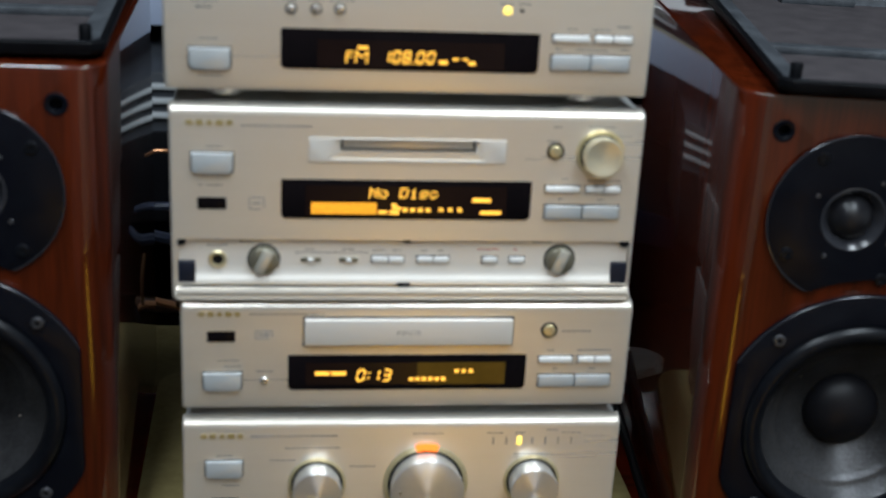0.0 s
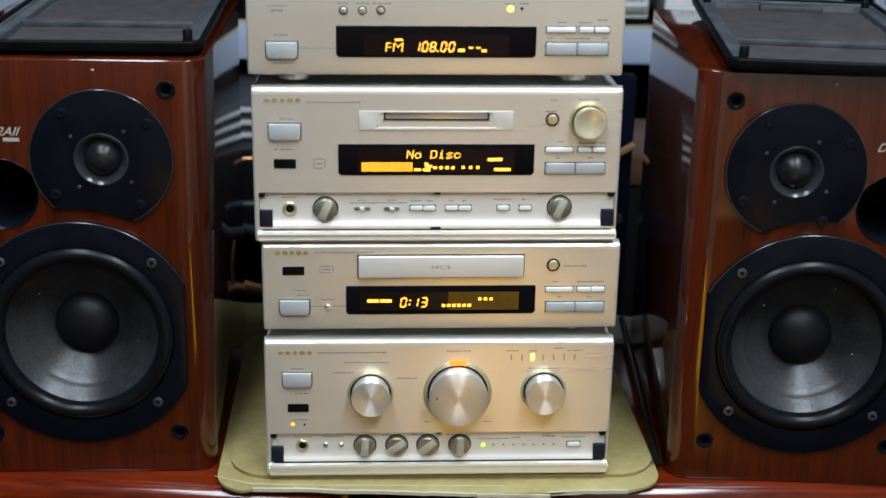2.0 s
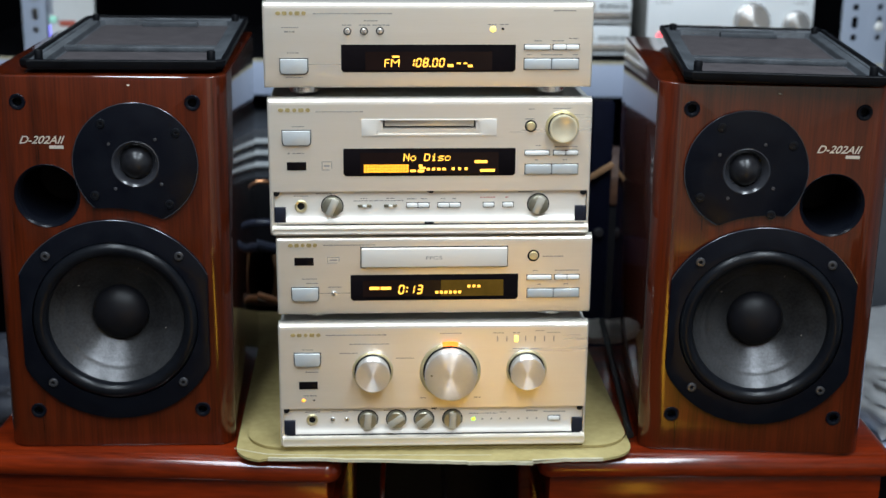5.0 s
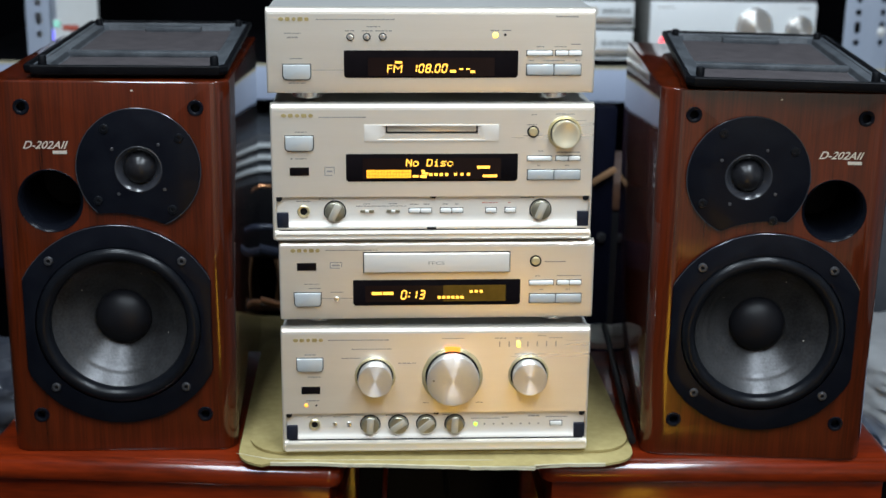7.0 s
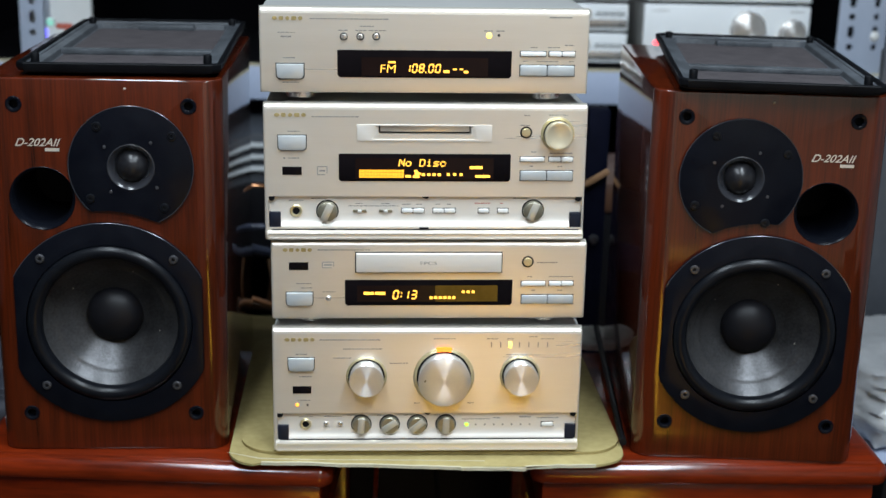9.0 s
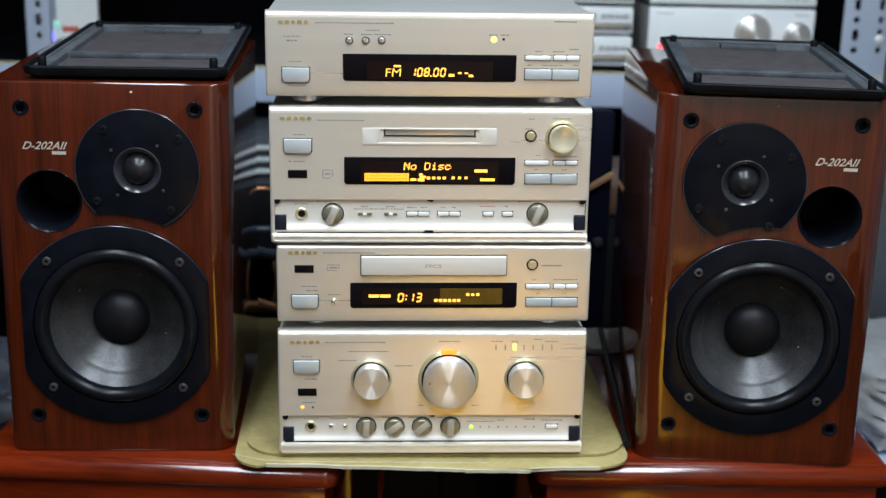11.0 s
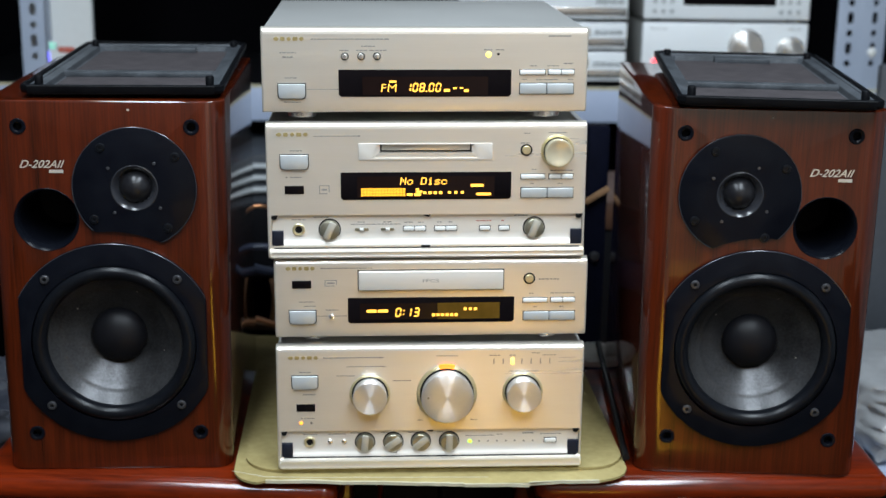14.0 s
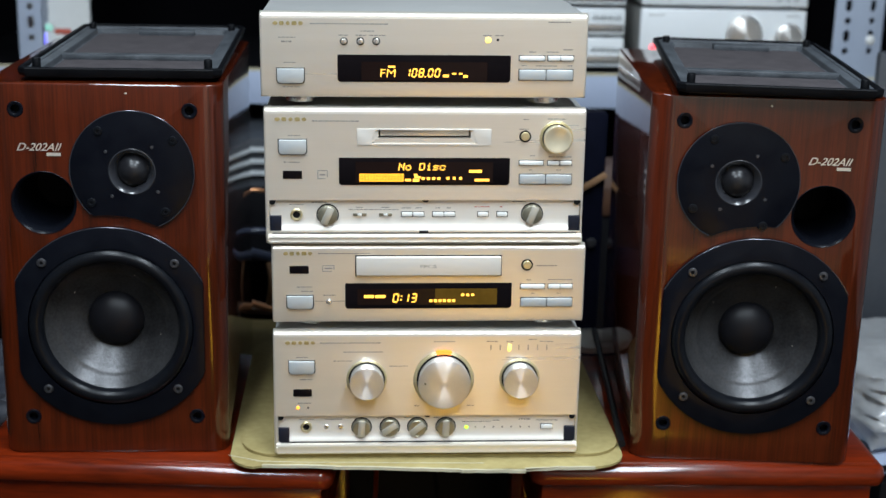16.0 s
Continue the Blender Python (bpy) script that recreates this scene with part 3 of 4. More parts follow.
# compact disc player
cdp = component("disc_player", 8.5, 134, 70.5, TILT, "champagne silver disc player showing lit elapsed time", foot=9.6, sloped=True)
maker_mark(cdp, -127.3, -100.9, 63.0)
print_marks(cdp, [(-97, -52, 63, 1.2), (-116, -103, 32.6, 1), (-112, -102, 28.6, 1), (-93, -82, 25, 1), (94, 112, 51.5, 1.3), (86, 90, 38.5, 1), (105, 126, 38.6, 1.2), (90, 94, 26, 1), (113, 117, 26, 1), (-24, 16, 48.4, 0.6)], -0.05)
format_mark(cdp, -93.6, -83, 46.6, 52.4)
part("sensor_window", box(B(), -122, -105.3, -0.4, 0.3, 44.9, 51.9, 0.2), window_black, cdp, "black infrared window")
power_button(cdp, -124.6, -101.8, 12.7, 24.6)
round_part(cdp, "small_button", -88, 19.1, [(0, -1.8), (1.8, -1.7), (2.4, -1.2), (2.5, 0.3)], bright_metal, 20)
part("tray_gap", box(B(), -64.8, 63.6, -0.2, 0.3, 42.4, 61.4), gap_black, cdp)
tray = part("disc_tray", box(B(), -64, 62.8, -3.4, 0.2, 43.3, 60.6, 0.9, 3), sub_metal, cdp, "closed silver disc tray")
lettering("tray_lettering", "FPCS", 3.0, -8, -3.48, 50.4, pale_ink, tray, width=14)
round_part(cdp, "eject_button", 85.9, 52.3, [(0, -2.4), (3.2, -2.2), (3.8, -1.4), (4, 0.2)], gold_metal, 28, "small gold eject button")
round_part(cdp, "button_gap", 85.9, 52.3, [(0, -0.25), (5.2, -0.25), (5.2, 0.2)], gap_black, 28)
dw = display(cdp, -73.7, 73.0, 12.5, 35.9)
part("display_film", box(B(), -63, 5, -0.72, -0.52, 16, 30.8), window_tint, dw)
part("amber_film", box(B(), 5.2, 60, -0.72, -0.52, 16, 30.8), amber_film, dw, "amber tinted display film")


def segment_digits(parent, name, text, x, z, w, h, step, lean=0.16, y=-1.0, t=1.25):
    """Digits of seven separate lit bars, leaning to the right."""
    lit = {"0": "abcdef", "1": "bc", "3": "abgcd", "8": "abcdefg", "4": "fgbc"}
    bm = B()

    def bar(pts):
        plate(bm, [(px + (pz - z) * lean, pz) for px, pz in pts], y - 0.05, y + 0.15)

    for ch in text:
        if ch in ".:":
            for zz in ((z + t * 0.5,) if ch == "." else (z + h * 0.3, z + h * 0.7)):
                bar([(x - 0.1, zz - t * 0.5), (x + t - 0.1, zz - t * 0.5), (x + t - 0.1, zz + t * 0.5), (x - 0.1, zz + t * 0.5)])
            x += t + 0.9
            continue
        m = z + h / 2
        g = t * 0.5
        for s in lit[ch]:
            if s in "adg":
                zz = {"a": z + h - g, "d": z + g, "g": m}[s]
                bar([(x + t * 0.55, zz), (x + t, zz - g), (x + w - t, zz - g), (x + w - t * 0.55, zz), (x + w - t, zz + g), (x + t, zz + g)])
            else:
                xx = x + g if s in "ef" else x + w - g
                lo, hi = (z + g, m) if s in "ce" else (m, z + h - g)
                bar([(xx, lo + 0.2), (xx + g, lo + g + 0.2), (xx + g, hi - g - 0.2), (xx, hi - 0.2), (xx - g, hi - g - 0.2), (xx - g, lo + g + 0.2)])
        x += step
    return part(name, bm, glow_amber, parent)


def glow_bars(parent, rows, mat=glow_amber, y=-1.0, name="segment_field"):
    bm = B()
    for x0, x1, z0, z1 in rows:
        box(bm, x0, x1, y - 0.05, y + 0.15, z0, z1)
    return tagged(part(name, bm, mat, parent), kind="stuff")


segment_digits(dw, "time_digits", "0:13", -32.6, 18.3, 5.2, 8.4, 6.9)
glow_bars(dw, [(-57.3, -48.5, 22.6, 25.1), (-47.4, -38.4, 22.6, 25.1)] + [(0.3 + 4 * k, 3.0 + 4 * k, 18.6, 21.0) for k in range(6)] + [(28.4 + 4.4 * k, 31 + 4.4 * k, 24, 26.2) for k in range(3)])
push_button(cdp, 80.7, 101.9, 30.5, 34.5, button_white)
push_button(cdp, 105.3, 126.5, 30.5, 34.5, button_white, split=True)
push_button(cdp, 81.2, 126.9, 14.0, 22.0, button_grey, split=True, r=1.0)

DOTS = {"N": ("10001", "11001", "10101", "10101", "10011", "10001", "10001"), "o": ("00000", "00000", "01110", "10001", "10001", "10001", "01110"),
        "D": ("11110", "10001", "10001", "10001", "10001", "10001", "11110"), "i": ("00100", "00000", "01100", "00100", "00100", "00100", "01110"),
        "s": ("00000", "00000", "01111", "10000", "01110", "00001", "11110"), "c": ("00000", "00000", "01110", "10001", "10000", "10001", "01110")}


def dot_words(parent, words, x, z, dx, dz, lean=0.14, y=-1.0):
    """A lit message of square dots, five across and seven high for each letter."""
    bm = B()
    for k, ch in enumerate(words):
        for r, row in enumerate(DOTS.get(ch, ())):
            for c, on in enumerate(row):
                if on == "1":
                    x0, z0 = x + k * 6 * dx + c * dx + (6 - r) * dz * lean, z + (6 - r) * dz
                    box(bm, x0, x0 + dx * 0.94, y - 0.05, y + 0.15, z0, z0 + dz * 0.9)
    return tagged(part("message_lettering", bm, glow_amber, parent), kind="stuff")


# minidisc recorder
mdr = component("minidisc_recorder", 3.5, 206, 119, TILT, "champagne silver disc recorder with open lower flap",
                cuts=[(-134, 135.5, -1, 4, 11.2, 38.6), (-57, 54.3, -1, 5, 87.4, 100.8), (-40.4, 38.1, 3, 30, 93.3, 99)], foot=1.4)
maker_mark(mdr, -128.3, -100.2, 109.0)
print_marks(mdr, [(-96.8, -57.2, 107.6, 1.2), (-117, -107, 95, 1), (-121, -119.5, 72, 1.5), (-117, -107, 72, 1.0), (80, 88, 101, 1), (104, 120, 110, 1), (107, 118, 107, 1), (90, 94, 78, 1), (106, 126, 77, 1.2), (89, 92, 65.5, 1), (113, 117, 65.5, 1), (83, 88, 109.5, 0.8)], -0.05)
power_button(mdr, -125.1, -101.7, 79, 91.5)
format_mark(mdr, -92.6, -83.8, 57.2, 65)
part("sensor_window", box(B(), -122, -105.6, -0.4, 0.3, 57.4, 64.5, 0.2), window_black, mdr, "black infrared window")
rec = part("slot_surround", carve(plate(B(), [(-58.6, 86.7), (55.8, 86.7), (55.8, 101.2), (-58.6, 101.2)], -0.7, 1.0, 0.4),
           [plate(B(), [(-47, 88.4), (44, 88.4), (40, 100.2), (-43, 100.2)], -3, 4)]), sub_metal, mdr, "pale disc slot surround")
for s, xa, xb in ((1, -46.8, -40.6), (-1, 43.8, 38.3)):
    part("slot_cheek", plate(B(), [(xa, 88.6), (xa, 100), (xb, 99.4), (xb, 92.6)], 0.6, 4.8), sub_metal, mdr)
part("slot_ramp", plate(B(), [(-46, 88.4), (43.5, 88.4), (38.3, 93.0), (-40.6, 93.0)], 0.8, 4.9), champagne, mdr)
part("slot_door", box(B(), -39.0, 36.8, 2.4, 3.0, 94.7, 99.9, 0.2), champagne, mdr, "spring door of the disc slot")
part("slot_depth", box(B(), -40, 38, 5.0, 6.0, 93.0, 99.4), gap_black, mdr)
round_part(mdr, "button_gap", 85.1, 94.9, [(0, -0.25), (5.2, -0.25), (5.2, 0.2)], gap_black, 28)
round_part(mdr, "eject_button", 85.1, 94.9, [(0, -2.4), (3.2, -2.2), (3.8, -1.4), (4, 0.2)], gold_metal, 28, "small gold eject button")
round_part(mdr, "knob_collar", 112, 93.8, [(12.2, -0.9), (14.0, -1.2), (14.6, 0.2)], gold_metal, 56, "gold knob collar")
round_part(mdr, "knob_well", 112, 93.8, [(0, -0.4), (13, -0.4), (13, 0.2)], gap_black, 56)
round_part(mdr, "jog_knob", 112, 93.8, [(0, -9.6), (9.0, -9.8), (10.4, -10.4), (11.6, -10.2), (12.2, -9.2), (11.8, -6), (11.0, -2), (11.0, 0)], cream_knob, 64, "large cream metal jog knob")
dw = display(mdr, -74.2, 72.6, 52, 76)
part("display_film", box(B(), -60, 58, -0.72, -0.52, 54, 72.5), window_tint, dw)
dot_words(dw, "No Disc", -23.4, 65.3, 0.98, 0.90)
cells = [(-56.8 + 2.55 * k, -54.5 + 2.55 * k, 55.3 + 2.4 * j, 57.4 + 2.4 * j) for k in range(15) for j in range(3)]
cells += [(-17.5, -12.5, 55.6, 57.6), (-11, -5.5, 55.3, 57.6), (-9.5, -4.2, 58.2, 60.0), (-10, -7, 60.4, 62)]
cells += [(-3.4 + 4.5 * k, -0.6 + 4.5 * k, 57.0, 59.2) for k in range(4)] + [(18 + 5.5 * k, 20.5 + 5.5 * k, 57.2, 59.4) for k in range(3)]
cells += [(37.5, 48.5, 63.2, 65.6), (42.5, 55, 55.6, 57.8)]
glow_bars(dw, cells[:45], glow_cells)
glow_bars(dw, cells[45:])
push_button(mdr, 80.7, 101.4, 69.9, 73.7, button_white)
push_button(mdr, 105.2, 125.9, 69.9, 73.7, button_white, split=True)
push_button(mdr, 81.1, 126.3, 53.2, 61.7, button_grey, split=True, r=1.0)
flap_bay(mdr, -134, 135.5, 38.6, 0.3, 8.8)
jack_socket(mdr, -111, 25.2, 5.4)
small_knob(mdr, -84.2, 25.1, 8.8, 25)
small_knob(mdr, 93.5, 25.8, 8.8, 22)
for xa, xb in ((-62.3, -50.6), (-39.8, -28.5)):
    part("slide_switch", box(B(), xa, xb, 2.4, 3.5, 23.9, 26.4, 0.3), bronze_knob, mdr)
    part("slider", box(B(), xa + 4, xa + 7.5, 0.9, 2.6, 24.1, 26.2, 0.3), button_white, mdr)
for xa, xb in ((-20.3, -1.1), (6.7, 26)):
    push_button(mdr, xa, xb, 23.6, 27.4, button_white, "small_button", 1.8, 0.8, True, 3.4)
for xa, xb in ((46, 55), (62.8, 71.8)):
    push_button(mdr, xa, xb, 23.6, 27.4, button_white, "small_button", 1.8, 0.8, False, 3.4)
print_marks(mdr, [(-117, -105, 34, 1), (-98, -84, 36, 1), (-60, -54, 31.5, 1), (-66, -46, 29.5, 0.9), (-38, -30, 31.5, 1), (-46, -22, 29.5, 0.9), (-20, -12, 31, 1), (-8, -2, 31, 1), (9, 13, 31, 1), (19, 23, 31, 1), (76, 88, 36.6, 1), (-96, -90, 15.5, 0.8), (-76, -72, 15.5, 0.8), (84, 88, 15.5, 0.8), (100, 106, 15.5, 0.8)], 3.35)
print_marks(mdr, [(43, 56, 32, 1), (65, 68, 32, 1)], 3.35, red_ink, "red_printed_lettering")

# tuner
tun = component("tuner", 0.5, 334, 71, TILT, "champagne silver radio tuner with lit frequency display", foot=9.2, sloped=True)
maker_mark(tun, -126.7, -100.4, 61.6)
print_marks(tun, [(-95.7, -30.5, 61.4, 1.2), (103.6, 122.3, 64, 1.4), (-122, -108, 50, 0.9), (-118, -108, 29, 1), (-119, -105, 8.6, 1), (-72, -64, 52, 1), (-58, -49, 52, 1), (-47, -33, 52, 1), (-54, -42, 55.5, 1), (49, 56, 52.5, 1), (59, 66, 52.5, 1), (88, 94, 39, 1), (103, 113, 39, 1), (117, 125, 41, 1.2), (82, 86, 27.5, 1), (94, 112, 27.3, 1), (121, 125, 27.5, 1), (-119.7, -110.4, 46.5, 1.6)], -0.05)
power_button(tun, -123.6, -101, 11.7, 24.0)
for xk, zk in ((-67.6, 46.9), (-53.9, 47.0), (-40.7, 47.2)):
    round_part(tun, "button_gap", xk, zk, [(0, -0.25), (3.3, -0.25), (3.3, 0.2)], gap_black, 24)
    round_part(tun, "small_button", xk, zk, [(0, -2.2), (1.8, -2.0), (2.4, -1.2), (2.6, 0.2)], bright_metal, 24, "small round chrome button")
round_part(tun, "indicator_lamp", 53.2, 48.6, [(0, -0.9), (1.8, -0.7), (2.5, 0), (2.5, 0.3)], glow_yellow, 18, "lit yellow indicator")
round_part(tun, "indicator_lamp", 61.4, 48.9, [(0, -0.4), (1.1, -0.3), (1.2, 0.3)], gap_black, 12)
dw = display(tun, -73.1, 72.7, 13, 35.9)
part("display_film", box(B(), -53, 53, -0.72, -0.52, 14.5, 30), window_tint, dw)
lettering("band_lettering", "FM", 6.6, -37.3, -1.0, 17.3, glow_amber, dw, shear=0.08, width=13.0, thin=0.012)
segment_digits(dw, "frequency_digits", "108.00", -17.2, 17.2, 4.6, 7.6, 5.8, t=1.1)
glow_bars(dw, [(-30.5, -24.6, 25.2, 26.8), (15.6, 20.5, 17.4, 19.6), (23.3, 26.6, 19.8, 21), (29, 32, 19.8, 21), (32.6, 36.5, 17.2, 19.2)])
push_button(tun, 79.9, 101.3, 31.8, 35.7, button_white)
push_button(tun, 104, 125.8, 31.8, 35.9, button_white, split=True)
push_button(tun, 79.9, 125.7, 15.3, 24.2, button_grey, split=True, r=1.0)

# ---- loudspeakers ----


def ring_plate(bm, outline, hole_r, cx, cz, y0, y1, r=0.6):
    return carve(plate(bm, outline, y0, y1, r), [plate(B(), circle(cx, cz, hole_r, 64), y0 - 30, y1 + 30)])


def loudspeaker(m, side, label):
    """side 1: port towards -x; -1: mirrored."""
    ob = thing("loudspeaker", m, label, "loudspeaker", "pair of loudspeakers")
    W, H, D, R = 101.5, 339.6, 306, 17
    plan = []
    for cx, cy, rr, a in ((W - R, R, R, -90), (W - 4, D - 4, 4, 0), (-W + 4, D - 4, 4, 90), (-W + R, R, R, 180)):
        plan += circle(cx, cy, rr, 9, a, a + 90)
    bm = B()
    plate(bm, plan, 0, H, axis="z")
    top = [e for e in bm.edges if abs(e.verts[0].co.z - e.verts[1].co.z) < 1e-6]
    bmesh.ops.bevel(bm, geom=top, offset=1.8, segments=3, affect="EDGES", profile=0.5)
    tx, tz, wz, px, pz = side * 23.5, 264, 121.7, -side * 53.5, 235
    cuts = [plate(B(), circle(px, pz, 27.2, 48), -5, 90), plate(B(), circle(0, wz, 76, 64), -5, 70), plate(B(), circle(tx, tz, 30, 48), -5, 40)]
    sockets = [(sx * 73.4, z) for sx in (-1, 1) for z in (35.6, 317)]
    cuts += [plate(B(), circle(x, z, 7.0, 24), -5, 14) for x, z in sockets]
    part("cabinet", carve(bm, cuts), cherry, ob, "glossy cherry veneer cabinet with rounded corners")
    for x, z in sockets:
        s = round_part(ob, "grille_socket", x, z, [(3.8, 8), (3.8, -0.4), (4.6, -0.9), (6.4, -0.9), (7.2, 0.3)], frame_black, 28, "black grille socket")
        round_part(s, "socket_floor", 0, 0, [(0, 7.8), (4.2, 7.8), (4.2, 8.4)], gap_black, 16)
    p = round_part(ob, "bass_port", px, pz, [(24.0, 85), (24.0, 9), (24.8, 4), (26.6, 0.5), (27.8, -0.5), (28.4, 0.2)], frame_black, 48, "black bass reflex port")
    round_part(p, "port_depth", 0, 0, [(0, 84), (24.2, 84), (24.2, 86)], gap_black, 32)
    # woofer
    outline = []
    for x, z in circle(0, wz, 92.6, 96):
        outline.append((max(-82.0, min(82.0, x)), z))
    outline = [q for i, q in enumerate(outline) if i == 0 or math.hypot(q[0] - outline[i - 1][0], q[1] - outline[i - 1][1]) > 0.5]
    woofer = part("woofer", ring_plate(B(), outline, 72.8, 0, wz, -4.5, 0.4, 1.2), frame_black, ob, "black woofer with flat-sided frame")
    # added bead along the upper arc, standing in for the bevel's bright line
    edge = [(92.3 * math.cos(radians(a)), -4.0, wz + 92.3 * math.sin(radians(a))) for a in range(28, 153, 4)]
    part("rim_highlight", tube(B(), edge, 0.5, 6), rim_gloss, woofer, "glossy bead added to catch the rim highlight")
    roll = [(72.4 - 6.3 + 6.3 * math.cos(radians(a)), -1.5 - 6.4 * math.sin(radians(a))) for a in range(0, 181, 12)]
    round_part(woofer, "surround", 0, wz, [(73.2, 1.5), (72.6, 0.6)] + roll + [(59.4, 0.9)], rubber, 80, "rolled black rubber surround")
    cone = [(60.6, 0.8), (59.6, 1.4)] + [(59.6 - 35 * k / 22, 1.8 + 23.5 * (k / 22) ** 0.9 - (0.5 if k in (7, 8) else 0)) for k in range(23)]
    round_part(woofer, "cone", 0, wz, cone + [(24, 26.5)], cone_grey, 80, "grey fibrous woofer cone")
    cap = [(25.2 * math.sin(radians(a)), 24.5 - 15.5 * math.cos(radians(a))) for a in range(0, 91, 9)]
    round_part(woofer, "dust_cap", 0, wz, cap + [(25.4, 27)], cap_black, 56, "matte black dust cap")
    for px_, pz_ in ((-34, 28), (20, 45), (41, -12)):
        rr = math.hypot(px_, pz_)
        depth = 1.8 + 23.5 * ((59.6 - rr) / 35) ** 0.9
        part("dust_speck", box(B(), px_ - 0.35, px_ + 0.3, depth - 0.6, depth + 0.2, wz + pz_ - 0.4, wz + pz_ + 0.4), chip_pale, woofer)
    for sx in (-1, 1):
        for sz in (-1, 1):
            s = round_part(woofer, "screw", sx * 57.6, wz + 1.5 + sz * 58.9, [(1.7, -4.8), (1.9, -6.4), (3.4, -6.3), (4.1, -5.2), (4.1, -4.2)], steel, 20, "steel socket screw")
            round_part(s, "socket", 0, 0, [(0, -4.9), (2.0, -4.9), (2.0, -4.3)], gap_black, 12)
    # tweeter plate, its foot scooped to follow the woofer
    rim_t = plate(B(), circle(tx, tz, 53, 80), -3.6, 0.4, 1.0)
    tw = part("tweeter", carve(rim_t, [plate(B(), circle(0, wz, 103.6, 96), -9, 9), plate(B(), circle(tx, tz, 19.5, 56), -9, 9)]), frame_black, ob, "black round tweeter plate")
    # the same added bead gives the tweeter plate its edge highlight
    rim_pts = [(53.15 * math.cos(radians(a)), 53.15 * math.sin(radians(a))) for a in range(-66 if side > 0 else -47, 228 if side > 0 else 247, 4)]
    part("rim_highlight", tube(B(), [(tx + x, -3.1, tz + z) for x, z in rim_pts], 0.55, 6), rim_gloss, tw, "glossy bead added to catch the rim highlight")
    round_part(tw, "horn", tx, tz, [(20.4, -3.7), (19.6, -4.0), (18.6, -3.4), (14.5, 1.8), (13.6, 4.0)], rim_gloss, 56, "flared glossy tweeter throat")
    round_part(tw, "dome", tx, tz, [(0, -7.6), (3.6, -7.2), (7.1, -6.0), (10.5, -3.4), (12.8, 0.0), (13.8, 2.6), (14.4, 3.4)], dome_black, 48, "glossy black silk dome")
    for a in (35, 125, 215, 305):
        a = radians(a + side * 3)
        round_part(tw, "screw", tx + 45.0 * math.cos(a), tz + 45 * math.sin(a), [(0, -4.0), (1.6, -4.0), (1.8, -5.0), (3.6, -4.8), (4.2, -3.5)], rubber, 16, "black socket screw")
    for a in (55, 145, 235, 325):
        a = radians(a - side * 4)
        round_part(tw, "rivet", tx + 28 * math.cos(a), tz + 28 * math.sin(a), [(0, -4.1), (1.2, -4.1), (1.6, -3.4)], steel, 12)
    part("edge_chip", box(B(), 9 + side * 10, 11.2 + side * 10, -0.15, 1.0, 331, 332.4, 0.3), chip_pale, ob, "small pale veneer chip")
    bx = -74 if side > 0 else 36
    b = lettering("model_lettering", "D-202AII", 6.8, bx, -0.25, 281, silver_ink, ob, shear=0.42, width=38.5, thin=-0.010)
    part("model_tag", box(B(), bx + 25, bx + 37, -0.3, 0.1, 276.6, 279.4), silver_ink, b)
    return ob


loudspeaker(pose(-0.2734, 0.0246, -0.0018, 0, 0, 0.2), 1, "cherry veneer two-way loudspeaker on a lacquered stand")
loudspeaker(pose(0.2995, -0.0015, -0.0006, 0, 0, -4.8), -1, "cherry veneer two-way loudspeaker turned slightly inwards")


def grille(m, label):
    ob = thing("speaker_grille", m, label, "speaker grille", "grilles lying on the loudspeakers")
    hx, hy = 86.5, 167
    part("cloth", box(B(), -hx + 19, hx - 19, -hy + 19, hy - 19, 0.8, 3.6), grille_cloth, ob, "dark woven grille cloth")

    def loop(bm, o, z, c=7):
        x, y = hx - o, hy - o
        c = max(1.5, c - o * 0.15)
        pts = [(-x + c, -y), (x - c, -y), (x, -y + c), (x, y - c), (x - c, y), (-x + c, y), (-x, y - c), (-x, -y + c)]
        return [bm.verts.new((px, py, z)) for px, py in pts]

    # shallow dish: slanted outer sides and a lip, then a dusty inner ledge
    def skin(name, rows, mat, label):
        bm = B()
        rings = [loop(bm, o, z) for o, z in rows]
        for a, b in zip(rings, rings[1:]):
            for k in range(8):
                bm.faces.new((a[k], a[(k + 1) % 8], b[(k + 1) % 8], b[k]))
        bmesh.ops.remove_doubles(bm, verts=bm.verts, dist=0.001)
        part(name, bm, mat, ob, label, sharp=25)

    skin("frame", ((5.0, 3.0), (36, 0.3), (30, 0.8), (6, 2.6), (1.2, 4.4), (0, 7.0), (0, 10.9), (0.5, 11.7), (1.2, 12.0), (3.6, 12.0), (4.4, 11.2), (4.6, 7.0), (5.0, 3.0)), grille_plastic,
         "black bevelled grille frame")
    skin("ledge", ((4.7, 3.0), (4.7, 9.4), (5.2, 9.9), (8.4, 10.0), (8.8, 9.2), (16.8, 8.8), (17.4, 8.2), (18.4, 4.2), (20, 3.4), (4.7, 3.0)), grille_ledge, "dusty inner ledge")
    part("crossbar", box(B(), -hx + 14, hx - 14, -56, -44, 3.2, 8.7, 1.2), grille_ledge, ob)
    part("tab", box(B(), -24, 34, hy - 30, hy - 17, 3.2, 8.9, 1.0), grille_ledge, ob)
    for sx in (-1, 1):
        for sy in (-1, 1):
            pin = part("pin", lathe(B(), [(0, 0), (3.2, 0), (3.7, 0.8), (3.7, 10.4)], 0, 0, 20), grille_plastic, ob, "black mounting pin")
            pin.matrix_local = pose(sx * 73.4 * MM, sy * 146 * MM, (17.6 if sy < 0 else 15.6) * MM, -90)
    return ob


